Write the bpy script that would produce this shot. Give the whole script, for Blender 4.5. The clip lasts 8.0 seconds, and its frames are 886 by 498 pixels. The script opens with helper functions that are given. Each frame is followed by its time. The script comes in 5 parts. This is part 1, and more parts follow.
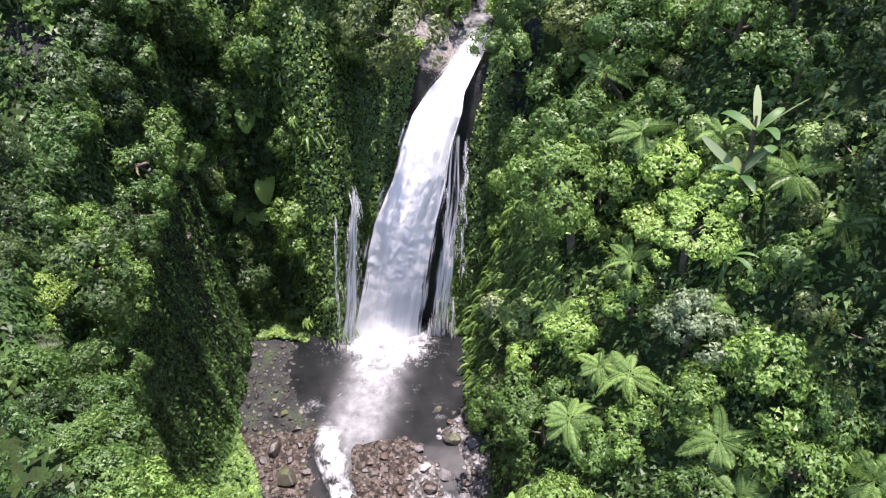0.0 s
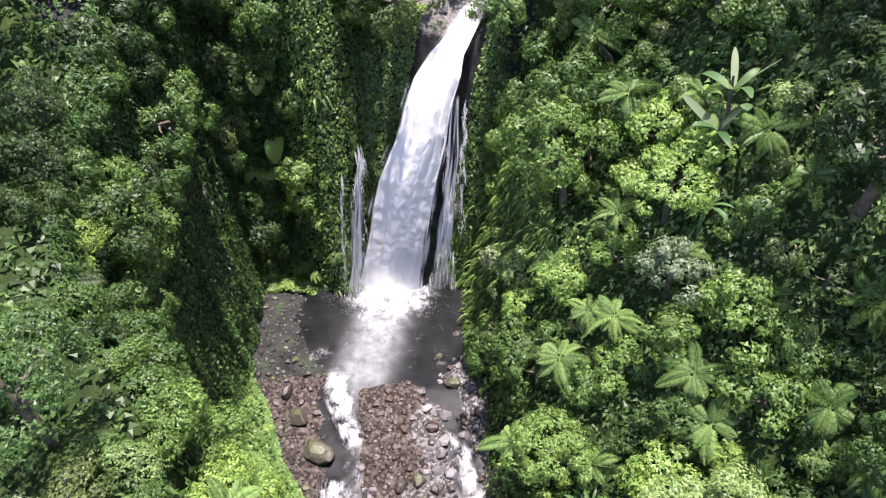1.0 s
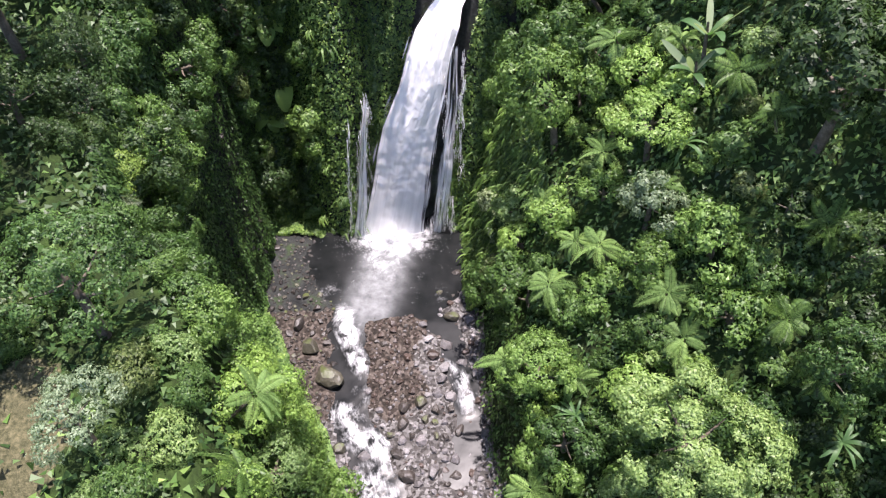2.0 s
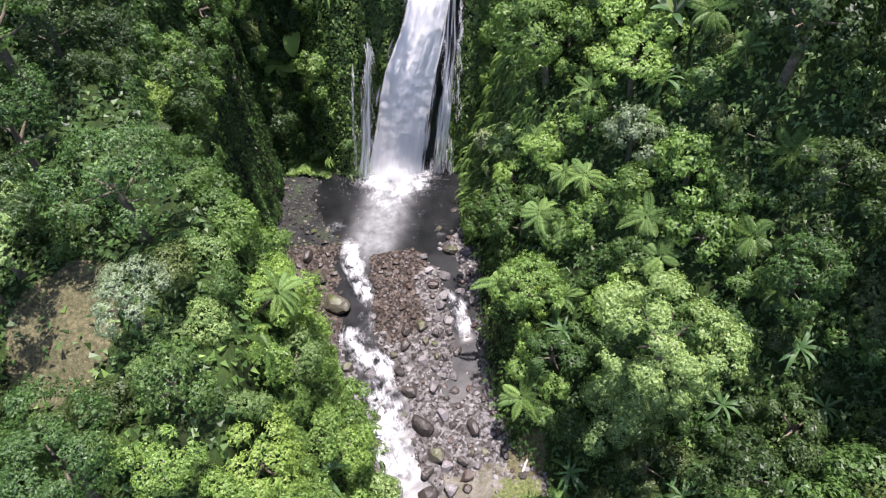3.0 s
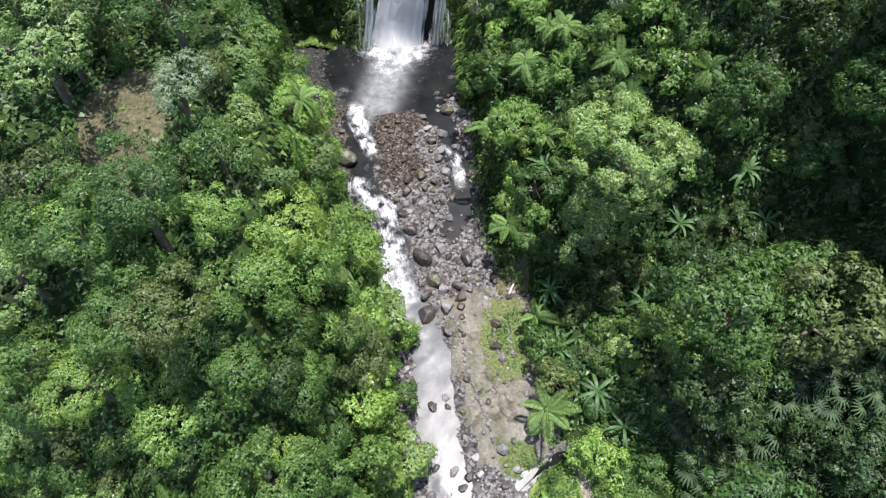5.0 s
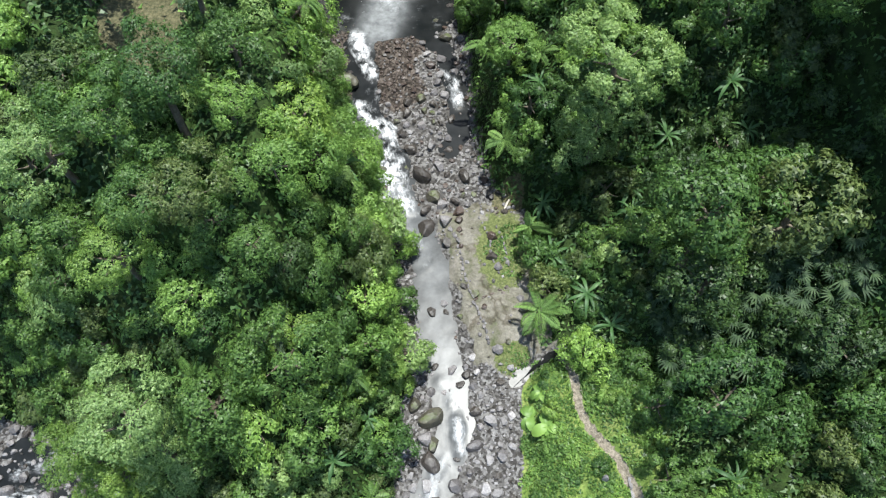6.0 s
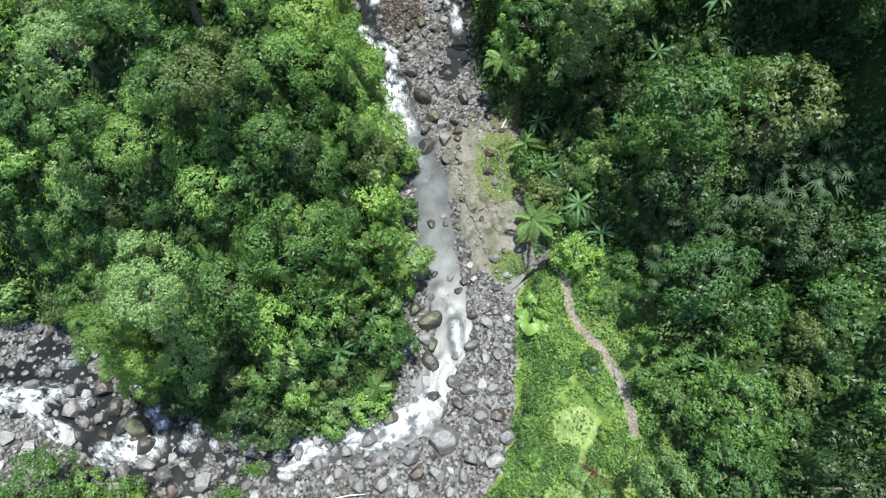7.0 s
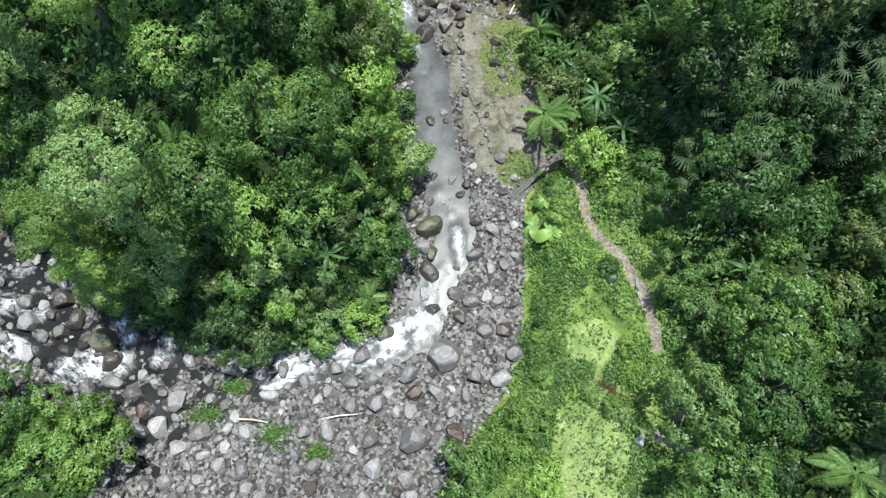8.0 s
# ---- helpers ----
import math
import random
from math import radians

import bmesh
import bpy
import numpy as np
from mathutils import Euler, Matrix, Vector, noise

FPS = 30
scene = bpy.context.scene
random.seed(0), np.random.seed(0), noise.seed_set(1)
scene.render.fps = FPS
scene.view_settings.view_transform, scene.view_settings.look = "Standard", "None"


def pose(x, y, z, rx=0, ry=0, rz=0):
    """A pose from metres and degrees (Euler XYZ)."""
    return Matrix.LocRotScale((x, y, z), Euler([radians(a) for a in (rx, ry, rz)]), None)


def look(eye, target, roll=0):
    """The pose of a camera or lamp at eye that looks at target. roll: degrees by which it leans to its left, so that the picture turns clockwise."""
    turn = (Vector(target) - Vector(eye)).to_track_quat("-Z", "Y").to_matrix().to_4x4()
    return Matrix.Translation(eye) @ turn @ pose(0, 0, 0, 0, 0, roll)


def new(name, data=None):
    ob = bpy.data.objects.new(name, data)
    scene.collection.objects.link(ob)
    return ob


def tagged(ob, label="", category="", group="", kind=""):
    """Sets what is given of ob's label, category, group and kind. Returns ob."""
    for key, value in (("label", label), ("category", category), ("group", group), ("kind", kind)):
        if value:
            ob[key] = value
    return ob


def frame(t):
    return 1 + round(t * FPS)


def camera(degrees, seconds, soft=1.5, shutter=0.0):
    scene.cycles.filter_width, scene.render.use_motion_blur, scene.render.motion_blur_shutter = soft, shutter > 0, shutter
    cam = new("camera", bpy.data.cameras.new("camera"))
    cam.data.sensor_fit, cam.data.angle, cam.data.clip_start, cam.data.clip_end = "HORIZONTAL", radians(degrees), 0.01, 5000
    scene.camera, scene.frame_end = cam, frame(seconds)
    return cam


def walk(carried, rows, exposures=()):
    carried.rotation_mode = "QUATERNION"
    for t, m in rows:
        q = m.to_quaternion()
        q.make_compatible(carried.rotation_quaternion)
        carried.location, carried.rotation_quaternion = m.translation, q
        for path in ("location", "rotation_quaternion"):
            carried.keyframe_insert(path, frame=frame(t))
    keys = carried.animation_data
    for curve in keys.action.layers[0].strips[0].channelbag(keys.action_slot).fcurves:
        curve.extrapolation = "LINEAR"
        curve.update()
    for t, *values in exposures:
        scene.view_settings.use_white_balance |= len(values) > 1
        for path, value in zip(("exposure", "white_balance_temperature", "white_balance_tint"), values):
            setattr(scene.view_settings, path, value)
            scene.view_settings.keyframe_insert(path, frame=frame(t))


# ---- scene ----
# ---- camera and its flight: seconds, x, y, z, yaw, pitch, roll ----
cam = camera(64.87, 8.0, 1.25)
PATH = [
    (0, -0.124, -0.391, 30.268, -0.03, -43.07, 0.14),
    (0.5, -0.124, -1.228, 30.724, -0.01, -44.30, 0.07),
    (1, -0.136, -2.355, 31.246, -0.01, -45.66, 0.01),
    (1.5, -0.087, -3.754, 31.710, 0.14, -46.95, -0.13),
    (3, -0.063, -8.308, 33.191, 0.06, -51.21, -0.16),
    (3.5, 0.082, -9.935, 33.651, 0.25, -52.67, -0.40),
    (4, 0.171, -11.596, 33.912, 0.37, -54.14, -0.49),
    (4.5, 0.192, -13.287, 34.019, 0.37, -55.46, -0.44),
    (6, 0.137, -18.611, 34.156, -0.04, -59.63, -0.01),
    (6.5, 0.113, -20.454, 34.242, -0.18, -61.02, 0.22),
    (7, 0.113, -22.325, 34.399, -0.25, -62.39, 0.38),
    (7.5, -0.003, -24.051, 34.406, -0.68, -63.82, 0.87),
    (7.6, -0.053, -24.156, 34.081, -0.89, -64.24, 1.10),
    (7.7, -0.131, -24.018, 33.429, -1.23, -64.81, 1.45),
    (7.8, -0.232, -23.675, 32.497, -1.69, -65.50, 1.91),
    (7.9, -0.353, -23.159, 31.333, -2.23, -66.28, 2.46),
    (8, -0.510, -22.333, 29.748, -2.94, -67.25, 3.18),
]


def heading(yaw, pitch):
    a, b = radians(yaw), radians(pitch)
    return Vector((-math.sin(a) * math.cos(b), math.cos(a) * math.cos(b), math.sin(b)))


walk(cam, [(t, look((x, y, z), Vector((x, y, z)) + heading(yaw, pitch), roll)) for t, x, y, z, yaw, pitch, roll in PATH],
     [(0.0, 1.78, 6450, 28), (3.0, 1.45, 6400, 25), (4.5, 1.34, 6250, 20), (6.0, 1.18, 6150, 7), (7.0, 1.24, 6100, 3), (8.0, 1.13, 6150, 4)])

# ---- world, sun, exposure ----
SUN = Vector((0.09, 0.08, 0.99)).normalized()
world = bpy.data.worlds.new("sky")
scene.world = world
world.use_nodes = True
sky = world.node_tree.nodes.new("ShaderNodeTexSky")
sky.sky_type, sky.sun_disc = "NISHITA", False
sky.sun_elevation = math.asin(SUN.z)
sky.sun_rotation = math.atan2(SUN.x, SUN.y)
backing = world.node_tree.nodes["Background"]
backing.inputs["Strength"].default_value = 0.15
world.node_tree.links.new(sky.outputs["Color"], backing.inputs["Color"])
sun = new("sun", bpy.data.lights.new("sun", "SUN"))
sun.data.energy, sun.data.angle, sun.data.color = 5.0, radians(0.6), (1.0, 0.96, 0.88)
sun.matrix_basis = look(SUN * 100, (0, 0, 0))

# ---- materials ----


def material(name):
    mat = bpy.data.materials.new(name)
    mat.use_nodes = True
    nodes, links = mat.node_tree.nodes, mat.node_tree.links
    return mat, nodes, links, nodes["Principled BSDF"]


def ramp(nodes, links, source, stops):
    r = nodes.new("ShaderNodeValToRGB")
    while len(r.color_ramp.elements) < len(stops):
        r.color_ramp.elements.new(0.5)
    for e, (p, c) in zip(r.color_ramp.elements, stops):
        e.position, e.color = p, (*c, 1)
    links.new(source, r.inputs[0])
    return r.outputs["Color"]


def noise_at(nodes, links, scale, detail=4.0, rough=0.6, squash=None):
    coord = nodes.new("ShaderNodeTexCoord")
    n = nodes.new("ShaderNodeTexNoise")
    n.inputs["Scale"].default_value, n.inputs["Detail"].default_value, n.inputs["Roughness"].default_value = scale, detail, rough
    if squash:
        m = nodes.new("ShaderNodeMapping")
        m.inputs["Scale"].default_value = squash
        links.new(coord.outputs["Object"], m.inputs[0])
        links.new(m.outputs[0], n.inputs["Vector"])
    else:
        links.new(coord.outputs["Object"], n.inputs["Vector"])
    return n.outputs["Fac"]


def mixed(nodes, links, fac, a, b, blend="MIX"):
    m = nodes.new("ShaderNodeMix")
    m.data_type, m.blend_type = "RGBA", blend
    for value, slot in ((fac, 0), (a, 6), (b, 7)):
        if hasattr(value, "is_linked"):
            links.new(value, m.inputs[slot])
        else:
            m.inputs[slot].default_value = value if slot == 0 else (*value, 1)
    return m.outputs[2]


def bump(nodes, links, bsdf, height, strength, distance):
    b = nodes.new("ShaderNodeBump")
    b.inputs["Strength"].default_value, b.inputs["Distance"].default_value = strength, distance
    links.new(height, b.inputs["Height"])
    links.new(b.outputs[0], bsdf.inputs["Normal"])


def leaf_material(name, deep, mid, light, gloss=0.45):
    """Leaves: each leaf and each plant has its own shade, and light comes through."""
    mat, nodes, links, bsdf = material(name)
    geo = nodes.new("ShaderNodeNewGeometry")
    info = nodes.new("ShaderNodeObjectInfo")
    leaf = ramp(nodes, links, geo.outputs["Random Per Island"], [(0.0, deep), (0.5, mid), (1.0, light)])
    own = nodes.new("ShaderNodeAttribute")
    own.attribute_name = "plant"
    both = nodes.new("ShaderNodeMath")
    both.operation = "ADD"
    links.new(info.outputs["Random"], both.inputs[0])
    links.new(own.outputs["Fac"], both.inputs[1])
    wrap = nodes.new("ShaderNodeMath")
    wrap.operation = "FRACT"
    links.new(both.outputs[0], wrap.inputs[0])
    plant = ramp(nodes, links, wrap.outputs[0], [(0.0, (0.7, 0.74, 0.7)), (0.5, (1, 1, 1)), (1.0, (1.3, 1.22, 1.1))])
    colour = mixed(nodes, links, 1.0, leaf, plant, "MULTIPLY")
    links.new(colour, bsdf.inputs["Base Color"])
    bsdf.inputs["Roughness"].default_value = gloss
    bsdf.inputs["Specular IOR Level"].default_value = 0.3
    through_leaf = nodes.new("ShaderNodeBsdfTranslucent")
    links.new(mixed(nodes, links, 1.0, colour, (1.3, 1.4, 0.85), "MULTIPLY"), through_leaf.inputs["Color"])
    both = nodes.new("ShaderNodeMixShader")
    both.inputs[0].default_value = 0.38
    links.new(bsdf.outputs[0], both.inputs[1])
    links.new(through_leaf.outputs[0], both.inputs[2])
    links.new(both.outputs[0], nodes["Material Output"].inputs["Surface"])
    return mat


LEAF = {
    # darkest leaf: the shade of the dim slopes is put into its colour
    "deep": leaf_material("shade_tinted_leaf", (0.018, 0.036, 0.012), (0.035, 0.068, 0.021), (0.062, 0.11, 0.034)),
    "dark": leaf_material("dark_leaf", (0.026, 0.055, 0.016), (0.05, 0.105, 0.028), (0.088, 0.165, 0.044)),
    "mid": leaf_material("green_leaf", (0.036, 0.073, 0.019), (0.07, 0.135, 0.033), (0.122, 0.205, 0.056)),
    "bright": leaf_material("bright_leaf", (0.075, 0.14, 0.03), (0.135, 0.235, 0.052), (0.215, 0.33, 0.095)),
    "yellow": leaf_material("yellow_green_leaf", (0.075, 0.135, 0.028), (0.13, 0.215, 0.045), (0.21, 0.30, 0.08)),
    "pale": leaf_material("pale_green_leaf", (0.085, 0.145, 0.045), (0.15, 0.235, 0.075), (0.24, 0.33, 0.13)),
    "sage": leaf_material("grey_green_leaf", (0.09, 0.135, 0.07), (0.165, 0.22, 0.125), (0.27, 0.335, 0.21)),
    "olive": leaf_material("olive_leaf", (0.038, 0.06, 0.02), (0.07, 0.105, 0.034), (0.125, 0.165, 0.06)),
    "fern": leaf_material("fern_leaf", (0.075, 0.14, 0.035), (0.115, 0.20, 0.055), (0.17, 0.265, 0.085), 0.7),
    "palm": leaf_material("palm_leaf", (0.055, 0.08, 0.045), (0.10, 0.135, 0.08), (0.16, 0.20, 0.13), 0.5),
    "strap": leaf_material("strap_leaf", (0.03, 0.07, 0.024), (0.052, 0.115, 0.038), (0.085, 0.16, 0.06), 0.5),
    "fan": leaf_material("fan_leaf", (0.02, 0.042, 0.018), (0.034, 0.065, 0.026), (0.06, 0.10, 0.045), 0.65),
    "grass": leaf_material("grass_blade", (0.06, 0.125, 0.026), (0.105, 0.195, 0.045), (0.175, 0.275, 0.08), 0.6),
    "red": leaf_material("red_leaf", (0.05, 0.02, 0.015), (0.09, 0.03, 0.028), (0.13, 0.06, 0.05), 0.6),
}


def surface(name, stops, scale, rough=0.8, relief=0.05, fine=14.0, spec=0.3):
    mat, nodes, links, bsdf = material(name)
    wide = noise_at(nodes, links, scale, 6, 0.65)
    small = noise_at(nodes, links, fine, 5, 0.7)
    colour = ramp(nodes, links, wide, stops)
    shade = ramp(nodes, links, small, [(0.3, (0.55, 0.55, 0.55)), (0.7, (1.25, 1.25, 1.25))])
    links.new(mixed(nodes, links, 1.0, colour, shade, "MULTIPLY"), bsdf.inputs["Base Color"])
    bsdf.inputs["Roughness"].default_value = rough
    bsdf.inputs["Specular IOR Level"].default_value = spec
    bump(nodes, links, bsdf, small, 0.6, relief)
    return mat


def ground_material():
    """Litter and soil, crossing with ragged edges into gravel, slab rock, turf, trodden earth and wet black rock,
    shade by the pool painted in.
    """
    mat, nodes, links, bsdf = material("gorge_ground")
    wide = noise_at(nodes, links, 0.9, 6, 0.65)
    fine = noise_at(nodes, links, 7.0, 6, 0.7)
    edge = noise_at(nodes, links, 2.6, 5, 0.7)
    cell = nodes.new("ShaderNodeTexVoronoi")
    cell.feature, cell.inputs["Scale"].default_value = "DISTANCE_TO_EDGE", 0.7
    pebble = nodes.new("ShaderNodeTexVoronoi")
    pebble.inputs["Scale"].default_value = 7.0
    coord = nodes.new("ShaderNodeTexCoord")
    warp = mixed(nodes, links, 0.62, coord.outputs["Object"], edge_colour(nodes, links))
    links.new(warp, cell.inputs["Vector"])
    links.new(coord.outputs["Object"], pebble.inputs["Vector"])
    colour = ramp(nodes, links, wide, [(0.3, (0.010, 0.015, 0.005)), (0.5, (0.017, 0.032, 0.007)), (0.7, (0.03, 0.055, 0.011))])
    gravel = ramp(nodes, links, pebble.outputs["Color"], [(0.15, (0.022, 0.02, 0.018)), (0.5, (0.07, 0.066, 0.062)), (0.9, (0.17, 0.165, 0.16))])
    slab = ramp(nodes, links, wide, [(0.32, (0.06, 0.07, 0.032)), (0.44, (0.11, 0.104, 0.08)), (0.66, (0.175, 0.163, 0.14))])
    crack = ramp(nodes, links, cell.outputs["Distance"], [(0.0, (0.5, 0.47, 0.42)), (0.05, (1, 1, 1))])
    slab = mixed(nodes, links, 1.0, slab, crack, "MULTIPLY")
    layers = (
        ("bed", gravel),
        ("slab", slab),
        ("turf", ramp(nodes, links, wide, [(0.3, (0.04, 0.08, 0.018)), (0.5, (0.11, 0.16, 0.035)), (0.7, (0.20, 0.23, 0.075))])),
        ("dry", ramp(nodes, links, fine, [(0.3, (0.04, 0.045, 0.02)), (0.65, (0.10, 0.09, 0.05))])),
        ("track", ramp(nodes, links, fine, [(0.3, (0.10, 0.085, 0.062)), (0.65, (0.21, 0.185, 0.145))])),
        ("ledge", ramp(nodes, links, fine, [(0.3, (0.07, 0.066, 0.06)), (0.65, (0.20, 0.19, 0.175))])),
        ("moss", ramp(nodes, links, fine, [(0.3, (0.05, 0.065, 0.02)), (0.65, (0.11, 0.125, 0.048))])),
        ("lawn", ramp(nodes, links, wide, [(0.3, (0.10, 0.15, 0.04)), (0.5, (0.165, 0.215, 0.07)), (0.7, (0.235, 0.265, 0.11))])),
        ("wet", ramp(nodes, links, pebble.outputs["Color"], [(0.15, (0.012, 0.010, 0.008)), (0.5, (0.04, 0.032, 0.026)), (0.9, (0.095, 0.08, 0.068))])),
        ("rill", gravel),
        ("black", ramp(nodes, links, wide, [(0.3, (0.010, 0.011, 0.011)), (0.55, (0.026, 0.028, 0.026)), (0.75, (0.03, 0.05, 0.018))])),
    )
    for name, tone in layers:
        at = nodes.new("ShaderNodeAttribute")
        at.attribute_name = name
        add = nodes.new("ShaderNodeMath")
        add.operation = "ADD"
        links.new(at.outputs["Fac"], add.inputs[0])
        links.new(edge, add.inputs[1])
        mask = ramp(nodes, links, add.outputs[0], [(0.9, (0, 0, 0)), (1.05, (1, 1, 1))])
        colour = mixed(nodes, links, mask, colour, tone)
    grain = ramp(nodes, links, fine, [(0.3, (0.6, 0.6, 0.6)), (0.7, (1.25, 1.25, 1.25))])
    links.new(mixed(nodes, links, 1.0, colour, grain, "MULTIPLY"), bsdf.inputs["Base Color"])
    bsdf.inputs["Roughness"].default_value = 0.85
    bsdf.inputs["Specular IOR Level"].default_value = 0.15
    bump(nodes, links, bsdf, fine, 0.7, 0.1)
    return mat


def edge_colour(nodes, links):
    n = nodes.new("ShaderNodeTexNoise")
    n.inputs["Scale"].default_value = 1.4
    coord = nodes.new("ShaderNodeTexCoord")
    links.new(coord.outputs["Object"], n.inputs["Vector"])
    return n.outputs["Color"]


GROUND = ground_material()
DRIFT = surface("bleached_wood", [(0.3, (0.30, 0.27, 0.22)), (0.6, (0.45, 0.41, 0.35))], 6.0, 0.8, 0.01)
BARK = surface("bark", [(0.3, (0.06, 0.05, 0.035)), (0.6, (0.13, 0.11, 0.08))], 4.0, 0.9, 0.03)


def stone_material(name, low, mid, high, moss=0.0, rough=0.5):
    mat, nodes, links, bsdf = material(name)
    info = nodes.new("ShaderNodeObjectInfo")
    geo = nodes.new("ShaderNodeNewGeometry")
    small = noise_at(nodes, links, 7.0, 6, 0.7)
    colour = ramp(nodes, links, small, [(0.3, low), (0.52, mid), (0.75, high)])
    each = nodes.new("ShaderNodeMath")
    each.operation = "ADD"
    links.new(info.outputs["Random"], each.inputs[0])
    links.new(geo.outputs["Random Per Island"], each.inputs[1])
    tone = ramp(nodes, links, each.outputs[0], [(0.0, (0.45, 0.43, 0.42)), (0.5, (0.8, 0.78, 0.78)), (1.0, (1.25, 1.2, 1.18))])
    each.use_clamp = False
    half = nodes.new("ShaderNodeMath")
    half.operation = "MULTIPLY"
    half.inputs[1].default_value = 0.5
    links.new(each.outputs[0], half.inputs[0])
    links.new(half.outputs[0], tone.node.inputs[0])
    colour = mixed(nodes, links, 1.0, colour, tone, "MULTIPLY")
    if moss:
        split = nodes.new("ShaderNodeSeparateXYZ")
        links.new(geo.outputs["Normal"], split.inputs[0])
        patch = noise_at(nodes, links, 1.6, 4)
        both = nodes.new("ShaderNodeMath")
        both.operation = "MULTIPLY"
        links.new(split.outputs["Z"], both.inputs[0])
        links.new(patch, both.inputs[1])
        mask = ramp(nodes, links, both.outputs[0], [(0.40, (0, 0, 0)), (0.52, (moss, moss, moss))])
        colour = mixed(nodes, links, mask, colour, (0.05, 0.062, 0.018))
    links.new(colour, bsdf.inputs["Base Color"])
    bsdf.inputs["Roughness"].default_value = rough
    bsdf.inputs["Specular IOR Level"].default_value = 0.45
    bump(nodes, links, bsdf, small, 0.7, 0.05)
    return mat


STONE = stone_material("grey_stone", (0.06, 0.058, 0.057), (0.125, 0.12, 0.12), (0.22, 0.213, 0.212))
DARKSTONE = stone_material("wet_dark_stone", (0.018, 0.016, 0.013), (0.044, 0.039, 0.034), (0.09, 0.083, 0.074), 0.0, 0.45)
PALESTONE = stone_material("pale_dry_stone", (0.13, 0.128, 0.127), (0.22, 0.216, 0.215), (0.34, 0.335, 0.333), 0.0, 0.65)
MOSSSTONE = stone_material("mossy_stone", (0.03, 0.03, 0.02), (0.058, 0.056, 0.04), (0.10, 0.094, 0.07), 1.0)
BROWNSTONE = stone_material("wet_brown_stone", (0.02, 0.014, 0.011), (0.046, 0.033, 0.026), (0.095, 0.072, 0.058), 0.0, 0.45)



def water_material():
    mat, nodes, links, bsdf = material("stream_water")
    foam = nodes.new("ShaderNodeAttribute")
    foam.attribute_name = "foam"
    flow = nodes.new("ShaderNodeAttribute")
    flow.attribute_name = "flow"
    run = nodes.new("ShaderNodeTexNoise")
    run.inputs["Scale"].default_value, run.inputs["Detail"].default_value, run.inputs["Roughness"].default_value = 1.0, 7, 0.66
    run.inputs["Distortion"].default_value = 0.7
    links.new(flow.outputs["Vector"], run.inputs["Vector"])
    streak = run.outputs["Fac"]
    broken = noise_at(nodes, links, 1.7, 4, 0.6)
    ripple_run = nodes.new("ShaderNodeTexNoise")
    ripple_run.inputs["Scale"].default_value, ripple_run.inputs["Detail"].default_value, ripple_run.inputs["Roughness"].default_value = 4.0, 6, 0.7
    links.new(flow.outputs["Vector"], ripple_run.inputs["Vector"])
    fleck = ripple_run.outputs["Fac"]
    total = foam.outputs["Fac"]
    for source, gain, base in ((streak, 4.4, -1.35), (broken, 4.6, -1.5), (fleck, 4.2, -1.1)):
        scaled = nodes.new("ShaderNodeMath")
        scaled.operation, scaled.use_clamp = "MULTIPLY_ADD", False
        scaled.inputs[1].default_value, scaled.inputs[2].default_value = gain, base
        links.new(source, scaled.inputs[0])
        times = nodes.new("ShaderNodeMath")
        times.operation = "MULTIPLY"
        links.new(scaled.outputs[0], times.inputs[0])
        links.new(total, times.inputs[1])
        total = times.outputs[0]
    low = nodes.new("ShaderNodeMapRange")
    low.inputs["From Min"].default_value, low.inputs["From Max"].default_value = 0.1, 2.3
    links.new(total, low.inputs["Value"])
    mask = low.outputs["Result"]
    wide = noise_at(nodes, links, 0.6, 3)
    clear = ramp(nodes, links, wide, [(0.35, (0.004, 0.005, 0.005)), (0.65, (0.012, 0.013, 0.013))])
    murk_and_sheen = nodes.new("ShaderNodeAttribute")
    murk_and_sheen.attribute_name = "murk_and_sheen"
    swirl = noise_at(nodes, links, 1.3, 6, 0.65)
    cloud = nodes.new("ShaderNodeMath")
    cloud.operation = "MULTIPLY_ADD"
    cloud.inputs[1].default_value = 1.5
    links.new(swirl, cloud.inputs[0])
    cloud.inputs[2].default_value = -0.15
    thick = nodes.new("ShaderNodeMath")
    thick.operation, thick.use_clamp = "MULTIPLY", True
    links.new(cloud.outputs[0], thick.inputs[0])
    links.new(murk_and_sheen.outputs["Fac"], thick.inputs[1])
    clear = mixed(nodes, links, thick.outputs[0], clear, (0.24, 0.25, 0.255))
    links.new(mixed(nodes, links, mask, clear, (0.86, 0.88, 0.9)), bsdf.inputs["Base Color"])
    rough = ramp(nodes, links, mask, [(0, (0.3, 0.3, 0.3)), (0.5, (0.7, 0.7, 0.7))])
    links.new(rough, bsdf.inputs["Roughness"])
    bsdf.inputs["IOR"].default_value = 1.33
    bsdf.inputs["Specular IOR Level"].default_value = 0.22
    ripple = noise_at(nodes, links, 4.0, 2, 0.5, (1.0, 0.8, 1.0))
    bump(nodes, links, bsdf, ripple, 0.1, 0.03)
    return mat


WATER = water_material()


